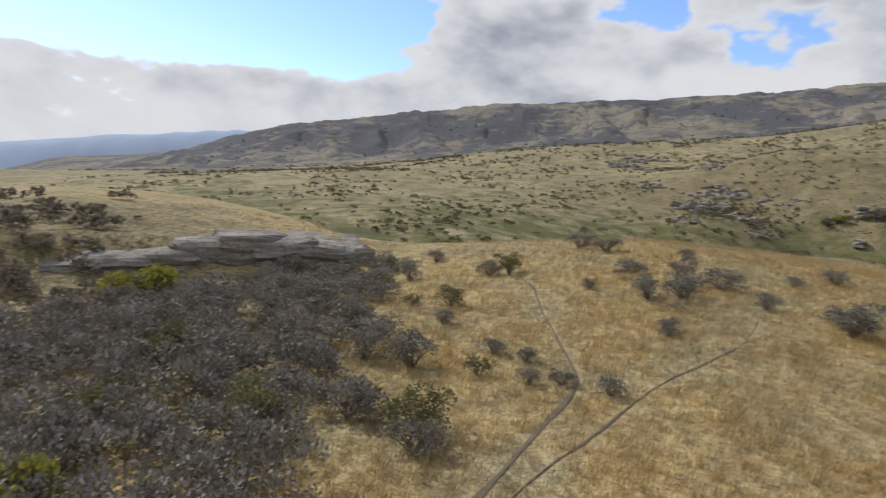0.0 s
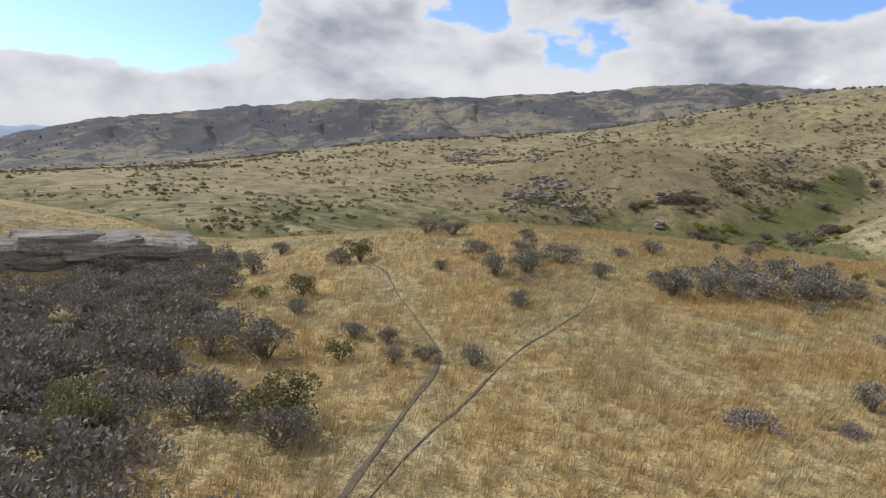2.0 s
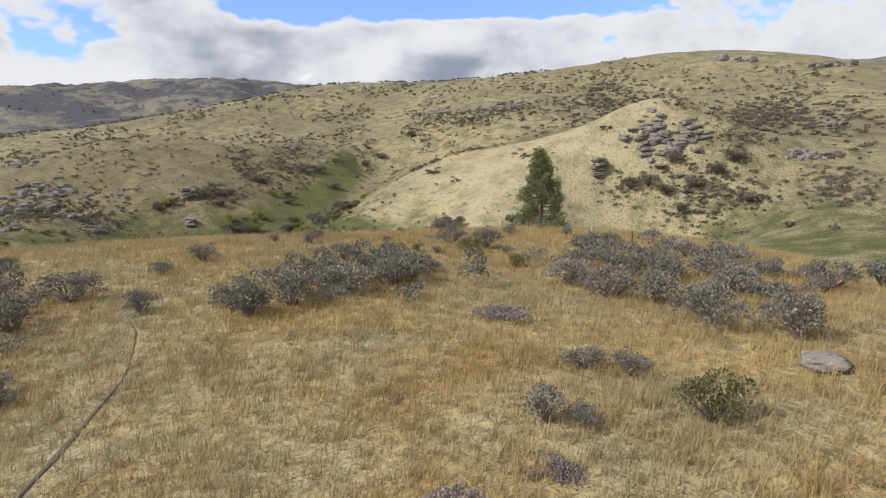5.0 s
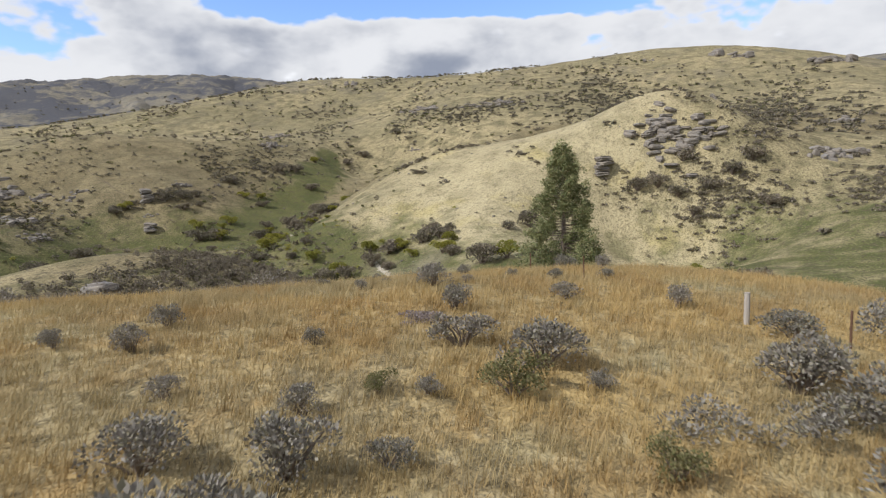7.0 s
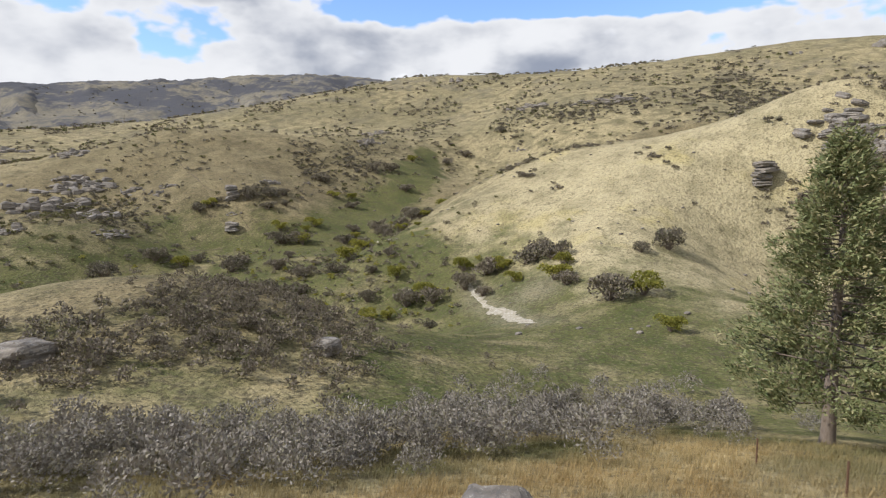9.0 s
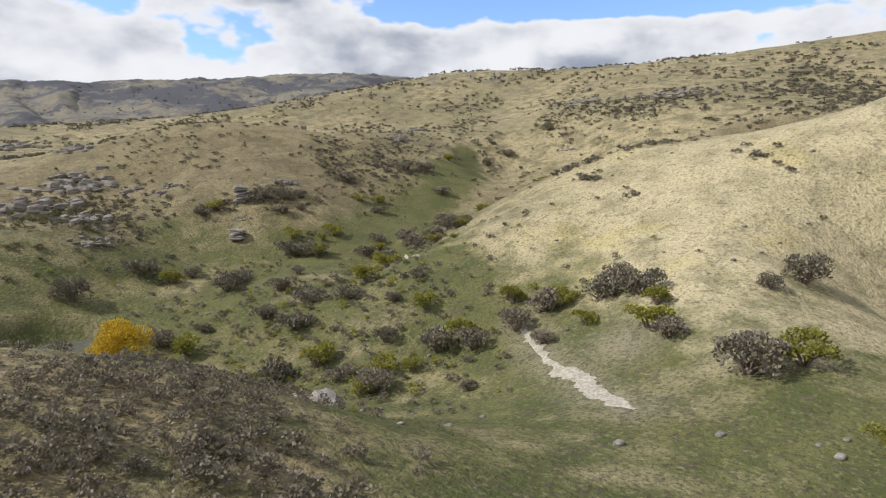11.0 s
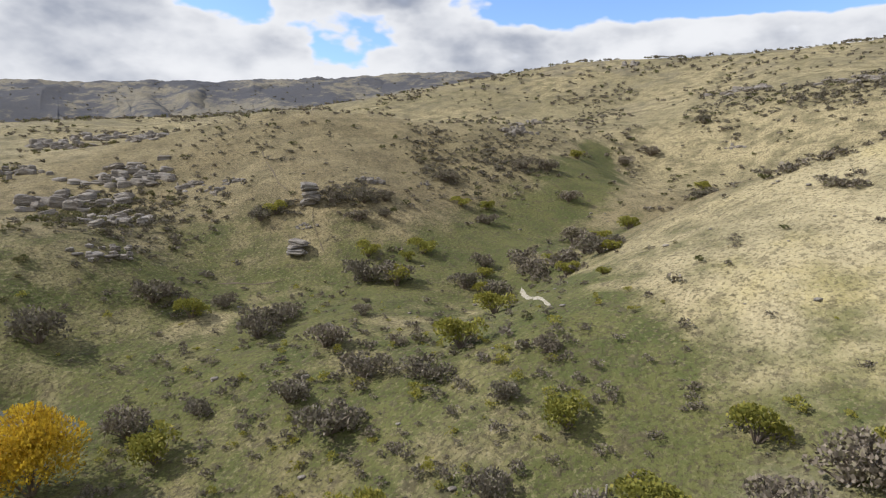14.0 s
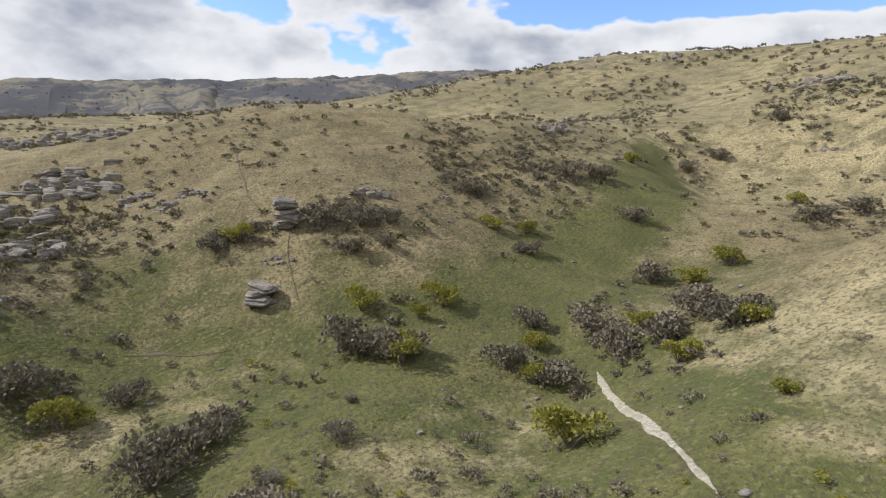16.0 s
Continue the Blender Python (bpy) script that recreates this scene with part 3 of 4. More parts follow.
ribbon("washed_gully", WASH, 0.90, mat_silt, 0.10, "pale eroded silt gully cut into the valley grass", "gully", 3, 0.6)
ribbon("dry_watercourse", SPRING, 0.34, mat_silt, 0.07, "pale stony dry watercourse below the thicket", "gully", 4, 0.35)

ribbon("slope_scarp", [(107.6, 210.8), (111.2, 210.6), (114.8, 208.4), (119.3, 207.4)], 0.18, mat_soil, 0.10, "low dark soil scarp across a dry slope", "scarp", 6, 0.6)
ribbon("slope_trail_low", [(132.0, 226.5), (130.4, 222.2), (129.7, 217.2), (129.2, 211.7)], 0.10, mat_soil, 0.12, "faint stock trail worn down a dry slope", "trail", 7, 0.8)
ribbon("slope_trail_high", [(133.3, 275.3), (131.0, 260.3), (129.1, 243.0), (129.9, 233.5)], 0.11, mat_soil, 0.14, "faint stock trail worn down a dry slope", "trail", 8, 0.8)

# the pond
a = np.linspace(0, 6.2832, 49)[:-1]
v = np.concatenate([[(75, 176, -24.35)], np.stack([75 + 11.6 * np.cos(a), 176 + 9.3 * np.sin(a), np.full(48, -24.35)], 1)])
f = np.array([(0, 1 + k, 1 + (k + 1) % 48) for k in range(48)])
pond = new("water_pond", mesh_from("pond", v, f))
pond.data.materials.append(mat_water)
tagged(pond, "small still grey pond in a green hollow", "pond", kind="structure")

# ---- rocks ----
def rock_mesh(seed, flat, cuts=3, rough=0.16, layer=0.22):
    """A layered block of stone, about 2 wide, standing on z = 0."""
    bm = bmesh.new()
    bmesh.ops.create_cube(bm, size=2)
    bmesh.ops.subdivide_edges(bm, edges=bm.edges[:], cuts=cuts, use_grid_fill=True)
    o = Vector((seed * 7.3, seed * 3.1, seed * 1.7))
    for vert in bm.verts:
        c = vert.co
        c *= 1 / max(0.96, (abs(c.x) ** 4 + abs(c.y) ** 4 + abs(c.z) ** 4) ** 0.25)
        step = noise.noise(Vector((0, 0, round(c.z * 3) * 1.9)) + o) * layer
        c.x *= 1 + step
        c.y *= 1 + step
        c += noise.noise_vector(c * 1.3 + o) * rough + noise.noise_vector(c * 3.1 + o) * rough * 0.4
        c.z = (c.z + 0.75) * flat
    me = bpy.data.meshes.new("rock")
    bm.to_mesh(me)
    bm.free()
    me.materials.append(mat_rock)
    return me


SLABS = [rock_mesh(k + 1, 0.32 + 0.05 * (k % 3), 3) for k in range(6)]
ROUNDED = [rock_mesh(k + 31, 0.75, 6, 0.24, 0.04) for k in range(4)]
BLOCKS = [rock_mesh(k + 11, 0.75, 5, 0.2) for k in range(4)]


def boulder(x, y, w, h, turn, label="rounded grey lichen-covered boulder lying in dry grass", k=0, sink=0.12):
    ob = new("boulder", ROUNDED[k % 4])
    ob.location = (x, y, float(land(x, y)) - sink * h)
    ob.rotation_euler, ob.scale = (0, 0.06, turn), (w / 2, w / 2 * 0.75, h / 1.3)
    return tagged(ob, label, "rock", "boulders")


def outcrop(x, y, w, h, count, seed, label="layered grey schist outcrop on a dry slope", tall=False):
    """Slabs stacked and strewn along the slope."""
    r = random.Random(seed)
    root = thing("rock_outcrop", x, y, label, "rock", "schist outcrops")
    base = root.location.copy()
    fall = np.array([land(x + 5, y) - land(x - 5, y), land(x, y + 5) - land(x, y - 5)], float)
    lie = math.atan2(fall[0], -fall[1])
    ca, sa = math.cos(lie), math.sin(lie)
    for k in range(count):
        if tall:
            dx, dy, lift = r.uniform(-0.12, 0.12) * w, r.uniform(-0.12, 0.12) * w, h * k / count
            sw, sh = w * r.uniform(0.40, 0.55), h / count * 1.25
        else:
            a, b, lift = r.gauss(0, 0.27) * w, r.gauss(0, 0.13) * w, 0.0
            dx, dy = a * ca - b * sa, a * sa + b * ca
            sw, sh = min(2.0 if h < 6.9 else 0.45 * h, w * (1.0 if h < 6.9 else 2.2) * r.uniform(0.05, 0.12)), h * r.uniform(0.22, 0.55)
            lift = r.choice((0, 0, 0, 0.18)) * h
        ob = new("slab", r.choice(SLABS))
        ob.parent = root
        gz = float(land(x + dx, y + dy))
        ob.location = (dx, dy, gz - base.z + lift - (0.3 if tall else 0.5) * sh)
        ob.rotation_euler = (r.uniform(-0.26, 0.26), r.uniform(-0.26, 0.26), r.uniform(-0.9, 0.9) + lie)
        ob.scale = (sw, sw * r.uniform(0.5, 0.8), sh / 0.6)
    return root


boulder(19.5, 6.0, 2.6, 1.6, 0.5, k=0)
boulder(18.0, 6.5, 0.9, 0.55, 1.3, "small pale lichen-spotted stone beside a boulder", 1)
boulder(20.6, 9.0, 1.4, 0.35, 0.2, "low flat grey stone sunk in dry grass", 2)
boulder(42.8, 18.4, 1.5, 0.6, 0.2, k=1)
boulder(50.4, 46.4, 2.5, 0.75, 0.6, "broad grey lichen-covered boulder at the brow", 2)
BLUFF = [(92.6, 117.6, 2.7, 2.6, 0.5), (90.6, 120.0, 2.2, 2.2, 0.2), (88.9, 122.6, 1.7, 1.5, 0.1), (91.0, 116.6, 1.8, 1.6, 0.9)]
bluff = thing("rock_bluff", 92, 118, "pale fractured schist blocks breaking out of a bluff edge", "rock")
for k, (x, y, w, h, a) in enumerate(BLUFF):
    ob = part("bluff_block", BLOCKS[k % 4], None, bluff)
    ob.location = (x - 92, y - 118, float(land(x, y)) - bluff.location.z - 2.1)
    ob.rotation_euler, ob.scale = (0.20, -0.26, a), (w * 1.15, w * 0.8, h)
boulder(67.5, 79.0, 2.6, 1.2, 0.4, k=3)
boulder(47.4, 83.6, 3.2, 1.5, 0.3, k=1)
# the long rock ledge above the scrub hollow
ledge = thing("rock_ledge", -22, 46, "long rounded grey rock ledge under a grassy terrace", "rock")
LEDGE = [(-28.6, 38.0, 2.0, 1.4), (-26.4, 39.4, 2.3, 1.8), (-24.0, 41.0, 2.4, 2.1), (-21.5, 42.7, 2.5, 2.4), (-18.9, 44.2, 2.6, 2.8), (-16.2, 45.3, 2.4, 2.8), (-13.8, 46.3, 2.2, 2.5), (-11.7, 47.2, 1.7, 2.0),
         (-25.6, 44.4, 1.7, 1.3), (-15.4, 48.6, 1.7, 1.5), (-12.9, 49.8, 1.3, 1.3)]
for k, (x, y, w, h) in enumerate(LEDGE):
    ob = part("ledge_block", BLOCKS[k % 4], None, ledge)
    ob.location = (x + 22, y - 46, float(land(x + 0.4, y - 0.8)) - ledge.location.z - 0.75 + 0.12 * math.sin(k * 2.1))
    ob.rotation_euler, ob.scale = (0.10, 0.07 * math.sin(k * 2.3), 0.52 + 0.12 * math.sin(k * 1.9)), (w * 1.1, 1.7 + 0.2 * math.sin(k * 1.3), h / (1.5 if k < 8 else 2.2))
outcrop(132.2, 228.6, 3.6, 4.6, 6, 1, "tall stacked grey schist pillar on a slope", True)
outcrop(124.4, 214.6, 4.4, 2.6, 4, 2, "squat stacked grey schist block on a slope", True)
outcrop(191, 83, 5.0, 5.0, 6, 3, "pale stacked schist pillar on the spur", True)
for k, (x, y, w, h, c) in enumerate([(151, 235, 8, 2.2, 7), (99, 278, 26, 4, 16), (94, 240, 18, 3.2, 14), (92, 216, 10, 1.8, 7),
                                     (116, 250, 6, 2.2, 5), (107, 320, 18, 4, 10), (80, 400, 20, 4.5, 8), (121, 253, 7, 2.2, 5), (220, 266, 13, 3.5, 9),
                                     (166, 235, 4, 1.8, 4), (285, 225, 7, 2, 4), (205, 66, 23, 3.0, 24), (229, 27, 16, 3.4, 14), (323, 27, 15, 4, 8), (228, 60, 6, 3, 4), (217, 45, 5, 3, 3), (344, 207, 33, 3.2, 14), (87, 265, 22, 4, 14), (100, 430, 33, 5, 10), (82, 402, 24, 5, 8), (264, 314, 16, 4, 9), (75, 294, 12, 4, 7), (112, 262, 9, 2.4, 6),
                                     (402, 97, 14, 5, 7), (128, 222, 4, 1.3, 4), (67, 218, 12, 2.5, 7), (85, 367, 16, 3.5, 8), (345, 262, 30, 4, 12)]):
    outcrop(x, y, w, h, int(c * 2.6), 20 + k)
for k, (x, y, w, h, c) in enumerate([(533, 118, 24, 9, 9), (530, 100, 14, 8, 6), (532, 38, 22, 9, 9), (406, 384, 12, 7, 6), (516, 165, 14, 6, 5)]):
    outcrop(x, y, w, h, c, 60 + k, "craggy grey rock tor on the hill crest")

# ---- trees and shrubs ----
def quads(centres, out, length, width, r, droop=0.0):
    """Small leaves: one four-cornered blade at each centre, pointing roughly along out."""
    m = len(centres)
    d = out + r.normal(0, 0.55, (m, 3))
    d[:, 2] -= droop
    d /= np.linalg.norm(d, axis=1)[:, None] + 1e-9
    s = np.cross(d, r.normal(0, 1, (m, 3)))
    s /= np.linalg.norm(s, axis=1)[:, None] + 1e-9
    L, W = (length * r.uniform(0.6, 1.4, m))[:, None], (width * r.uniform(0.6, 1.4, m))[:, None]
    v = np.stack([centres - d * L * 0.5, centres + s * W, centres + d * L * 0.5, centres - s * W], 1).reshape(-1, 3)
    return v, np.arange(4 * m).reshape(-1, 4)


def crown(seed, count, length, width, lobes, tall=1.0, spread=0.62):
    """Leaves over a heap of uneven lobes; about 2 wide, standing on z = 0."""
    r = np.random.RandomState(seed)
    cen, rad = [], []
    for k in range(lobes):
        a, q = r.uniform(0, 6.283), spread * math.sqrt(r.uniform(0, 1))
        cen.append((q * math.cos(a), q * math.sin(a), tall * r.uniform(0.28, 0.80) * (1.15 - 0.5 * q)))
        rad.append(r.uniform(0.20, 0.42))
    cen, rad = np.array(cen), np.array(rad)
    pick = r.choice(lobes, count, p=rad ** 2 / (rad ** 2).sum())
    d = r.normal(0, 1, (count, 3))
    d /= np.linalg.norm(d, axis=1)[:, None]
    d[:, 2] = np.where(d[:, 2] < -0.4, -d[:, 2], d[:, 2])
    p = cen[pick] + d * (rad[pick] * (1 - 0.55 * r.uniform(0, 1, count) ** 2.2))[:, None] * np.array([1, 1, tall * 0.85])
    p[:, 2] = np.maximum(p[:, 2], 0.02)
    return quads(p, d + np.array([0, 0, 0.35]), length, width, r), cen


def tube(rows, sides=5):
    """A tapering tube through (x, y, z, radius) rows."""
    v, f = [], []
    p = np.array(rows, float)
    for k, (x, y, z, rad) in enumerate(p):
        d = p[min(k + 1, len(p) - 1), :3] - p[max(k - 1, 0), :3]
        d /= np.linalg.norm(d) + 1e-9
        a = np.cross(d, (0.31, 0.95, 0.05))
        a /= np.linalg.norm(a)
        b = np.cross(d, a)
        for j in range(sides):
            t = 6.2832 * j / sides
            v.append(np.array((x, y, z)) + rad * (a * math.cos(t) + b * math.sin(t)))
            if k:
                q, w = (k - 1) * sides, k * sides
                f.append((q + j, q + (j + 1) % sides, w + (j + 1) % sides, w + j))
    return np.array(v), np.array(f)


def merge(pieces):
    vs, fs, at = [], [], 0
    for v, f in pieces:
        vs.append(v)
        fs.append(f + at)
        at += len(v)
    return np.concatenate(vs), np.concatenate(fs)


def stems(cen, seed, thick=0.035):
    r = random.Random(seed)
    out = []
    for c in cen:
        m = (c[0] * 0.45 + r.uniform(-0.06, 0.06), c[1] * 0.45 + r.uniform(-0.06, 0.06), c[2] * 0.55)
        out.append(tube([(c[0] * 0.08, c[1] * 0.08, -0.05, thick), (*m, thick * 0.7), (*c, thick * 0.3)], 4))
    return merge(out)


def shrub_kind(seed, count, length, width, lobes, tall, mat):
    (v, f), cen = crown(seed, count, length, width, lobes, tall)
    leaf = mesh_from("foliage", v, f, False)
    leaf.materials.append(mat)
    v, f = stems(cen, seed)
    wood = mesh_from("branchwork", v, f)
    wood.materials.append(mat_wood)
    return wood, leaf


KINDS = {
    "grey": ([shrub_kind(100 + k, 1450, 0.085, 0.024, 13 + k, 1.0, mat_grey) for k in range(5)], "grey thorny leafless shrub growing in dry grass"),
    "olive": ([shrub_kind(120 + k, 1700, 0.070, 0.025, 11, 1.0, mat_olive) for k in range(2)], "olive grey small-leaved shrub growing in dry grass"),
    "mauve": ([shrub_kind(130 + k, 1600, 0.07, 0.020, 15, 0.24, mat_mauve) for k in range(2)], "low mauve-grey thyme bush spreading in dry grass"),
    "dark": ([shrub_kind(140 + k, 1150, 0.10, 0.040, 13 + k, 0.9, mat_dark) for k in range(4)], "dark brown-grey shrub on a grassy valley slope"),
    "lime": ([shrub_kind(150 + k, 1150, 0.10, 0.044, 13 + k, 0.95, mat_lime) for k in range(3)], "yellow-green leafy briar bush on a grassy slope"),
}
GROUPS = {"grey": "thorny shrubs", "olive": "olive shrubs", "mauve": "thyme bushes", "dark": "dark valley shrubs", "lime": "yellow-green briars"}
pick = random.Random(5)


def shrub(x, y, w, kind):
    meshes, label = KINDS[kind]
    wood, leaf = meshes[pick.randrange(len(meshes))]
    s = w / 1.7
    root = thing("shrub", x, y, label, "shrub", GROUPS[kind], turn=pick.uniform(0, 6.28), size=(s, s * pick.uniform(0.85, 1.1), s * pick.uniform(0.85, 1.15)))
    root.location.z -= 0.04
    part("branchwork", wood, None, root)
    part("foliage", leaf, None, root)


# shrubs one by one: x, y, width
THORN_NEAR = [
    (36, 7.8, 2.3), (32.9, 9.6, 2.3), (22.9, 9.7, 2.3), (23.6, 12.5, 2.3), (13.8, 12.6, 0.9), (29.7, 13, 2.3),
    (17.4, 13, 1.2), (13.7, 13.4, 1.2), (-1.6, 13.5, 1.5), (17.2, 14.1, 1.2), (25.4, 14.8, 2.3), (-3.7, 15.3, 1.6),
    (25.3, 16.4, 2.3), (3.9, 18.2, 1.2), (26.2, 18.4, 2.3), (1.4, 18.6, 1), (2.5, 18.8, 1), (-2.6, 19.9, 2.2),
    (-4.4, 20.4, 1.8), (1.4, 21, 1), (33.8, 21, 2.3), (38.6, 21.5, 1.8), (0.2, 21.6, 1.3), (-5.5, 24.1, 2.2),
    (21, 24.1, 2.2), (7.5, 24.6, 1), (24.2, 24.6, 1.3), (31.1, 24.6, 0.8),
]
THORN_MIDDLE = [
    (18.9, 24.8, 2.3), (39.9, 25.1, 1.3), (7.6, 25.3, 1.1), (-1.9, 25.4, 1.4), (15, 25.4, 2), (16.9, 25.4, 2.3),
    (31.3, 26.1, 2.3), (25.8, 26.2, 0.9), (15.2, 26.5, 1.7), (24.5, 27.2, 1.8), (28.5, 27.4, 0.7), (31.5, 28.5, 1.8),
    (26.2, 28.7, 1), (38.8, 28.7, 1.3), (13.1, 29, 1.5), (23.2, 29.1, 1.7), (44.5, 29.3, 0.9), (113.5, 30.1, 2.3),
    (7.9, 30.4, 2.1), (9.7, 30.4, 2.3), (34.5, 30.8, 1.5), (43.2, 31.2, 0.9), (49.3, 31.3, 1.4), (25, 31.5, 1),
    (29.3, 31.7, 0.8), (5.3, 32.3, 1.1), (12.2, 32.5, 2.3), (43.4, 33.4, 0.7),
]
THORN_FAR = [
    (16.5, 33.8, 1.2), (40.3, 34, 0.7), (38.3, 34.3, 1.7), (19.1, 34.6, 1.7), (26.1, 34.8, 1.1), (-6.6, 34.9, 2.3),
    (8.4, 36.1, 1.8), (11, 36.2, 1.4), (27.9, 36.2, 1.1), (55.5, 36.2, 1.9), (-0.1, 36.5, 1.7), (36.3, 36.6, 0.8),
    (25.1, 36.7, 0.9), (-5.2, 37.2, 2.2), (45.1, 37.4, 1.1), (39.6, 38.1, 0.7), (45.4, 40.1, 1), (12.7, 40.5, 1.4),
    (38.5, 41.1, 0.8), (42.9, 41.5, 0.9), (-4.1, 42.9, 1.6), (8.1, 43.4, 2.3), (6.5, 45.5, 2.3), (103.1, 46.4, 2.3),
    (50.1, 66.4, 1.7), (116.4, 175.5, 2.3),
]
OLIVE = [
    (15.6, 10.6, 1.6), (-1.7, 14.6, 2.1), (-0.2, 19.2, 1.1), (28.3, 22.3, 1.2), (29.6, 25.9, 1.7), (27.8, 28.2, 0.9),
    (-1.9, 28.8, 1.7), (1.1, 36.5, 2.1),
]
DARK_NEAR = [
    (122.4, 33.4, 6.2), (195.4, 39.5, 7.5), (206.6, 45.5, 7.5), (201.9, 49.8, 7.5), (198.1, 54.1, 7.5), (191.8, 57.9, 6.2),
    (194.4, 62.4, 7.2), (201, 62.7, 7.5), (194.3, 67.9, 7.3), (192, 72.9, 7.5), (119.4, 81.8, 7.5), (150.1, 86.8, 7.2),
    (142.6, 88.4, 4.1), (125.2, 93.1, 4.8), (135.6, 102.9, 7.5), (138.8, 108, 6.2), (134.8, 108.9, 6.7), (122.9, 110, 4),
    (110.9, 112, 3), (130.5, 115.7, 6.7), (125.2, 116.8, 5.8), (119.4, 119.9, 5.6), (104.8, 123, 5.8), (116.6, 124.4, 6.2),
    (103.9, 130.9, 5),
]
DARK_MIDDLE = [
    (89.4, 131.7, 4), (113.4, 132.9, 4.3), (98.7, 139.9, 6.9), (121, 141, 3.5), (128.3, 143.3, 3.7), (118.6, 151.1, 5.6),
    (107.7, 151.7, 7.3), (114.3, 158, 5.9), (106.3, 160.6, 5.9), (121.1, 163.3, 3.1), (97.6, 167.3, 3.6), (90.7, 168.3, 6.2),
    (162, 168.5, 7.3), (114, 169.9, 7.5), (165.9, 176.2, 7.5), (160.6, 176.3, 7.5), (123.1, 178.9, 3.6), (156.9, 179.6, 6.2),
    (148.3, 180.2, 6.8), (108.7, 182.6, 7.5), (145.9, 185.9, 6.8), (127, 186.5, 1.9), (160.3, 186.7, 7.5), (112.1, 186.7, 7.2),
    (115.5, 189.8, 4.7),
]
DARK_FAR = [
    (81.9, 192.7, 7.5), (155, 192.9, 5.2), (136, 193.3, 7.5), (238.4, 194.2, 7.5), (227.8, 196.1, 7.5), (132.3, 197.9, 7.5),
    (183.2, 198, 7.5), (107.6, 199.9, 4.6), (96.8, 202.5, 7.5), (171.3, 214.9, 5.7), (145.3, 217, 4), (138.9, 217.6, 5.9),
    (200, 217.7, 7.5), (143.3, 223.9, 7.5), (148.5, 223.9, 5.4), (136.4, 226.4, 7.5), (121.4, 229.5, 6.4), (207.7, 235.7, 7.5),
    (200.9, 237.9, 7.5), (174, 238.2, 7.5), (299.6, 249.3, 7.5), (258.4, 250.5, 7.5), (272.5, 251.6, 7.5),
]
BRIAR_NEAR = [
    (122.7, 42.9, 5.2), (110.3, 68.5, 3.9), (123.3, 78.3, 6), (127.2, 96.9, 5.7), (132.9, 98.8, 4.1),
    (127.9, 106.4, 4), (132.7, 113.4, 4.9), (130.8, 122.3, 4.8), (111.3, 123.7, 3.5), (121.1, 123.8, 5.9), (102.7, 124.2, 3.9),
    (108.5, 126.9, 4.9), (122.7, 134.1, 4.9), (104, 137.7, 5.8), (95.9, 141.1, 4.7), (124.4, 153.7, 5.9), (148.6, 155.3, 2.5),
    (92.9, 161.6, 5.8),
]
BRIAR_FAR = [
    (138.9, 166.9, 6), (162.3, 166.9, 4.4), (155.4, 169.8, 4.1), (162.6, 181.5, 4.9), (146.9, 181.8, 3.7), (152, 188.5, 4),
    (135.5, 192, 6), (187.2, 193.6, 6), (197.4, 193.8, 6), (101.7, 197.3, 6), (141.9, 200.4, 3.4), (146.4, 202.1, 6),
    (136.1, 206.1, 5.3), (254, 215.6, 6), (176.4, 222.5, 4.9), (169.5, 223.9, 4.8), (124.5, 229.6, 5.4), (231, 247.2, 6),
]

for rows, kind in ((THORN_NEAR, "grey"), (THORN_MIDDLE, "grey"), (THORN_FAR, "grey"), (OLIVE, "olive"), (DARK_NEAR, "dark"), (DARK_MIDDLE, "dark"),
                   (DARK_FAR, "dark"), (BRIAR_NEAR, "lime"), (BRIAR_FAR, "lime")):
    for x, y, w in rows:
        shrub(x, y, w, kind)
for x, y, w in ((20.1, 18.0, 2.4), (9.9, 13.0, 1.9), (12.0, 12.4, 1.2), (33, 31, 1.8)):
    shrub(x, y, w, "mauve")
shrub(-17.5, 27.5, 4.0, "lime")
shrub(14.6, 6.8, 0.9, "lime")
shrub(-8.5, 8.8, 2.6, "lime")
def hollow_edge(y):
    """The foot of the ledge, west of which no scrub grows."""
    return max(-4 - 0.9 * y, float(np.interp(y, [20, 23, 27, 32, 37, 43, 46], [-21, -19.5, -18.5, -20.5, -19.5, -15.5, -11])))


# the scrub hollow beside the knoll
r = random.Random(8)
made = 0
while made < 85:
    x, y = r.uniform(-30, -1.5), r.uniform(7, 44)
    rim = -2.4 - 0.12 * max(0, y - 12) + 1.2 * math.sin(y * 0.9)
    if x > rim or r.random() < ease(np.array(x), rim - 4, rim) * 0.5 or x < hollow_edge(y):
        continue
    shrub(x, y, r.uniform(0.9, 2.3), r.choices(("grey", "dark", "olive", "mauve"), (10, 3, 2, 1))[0])
    made += 1


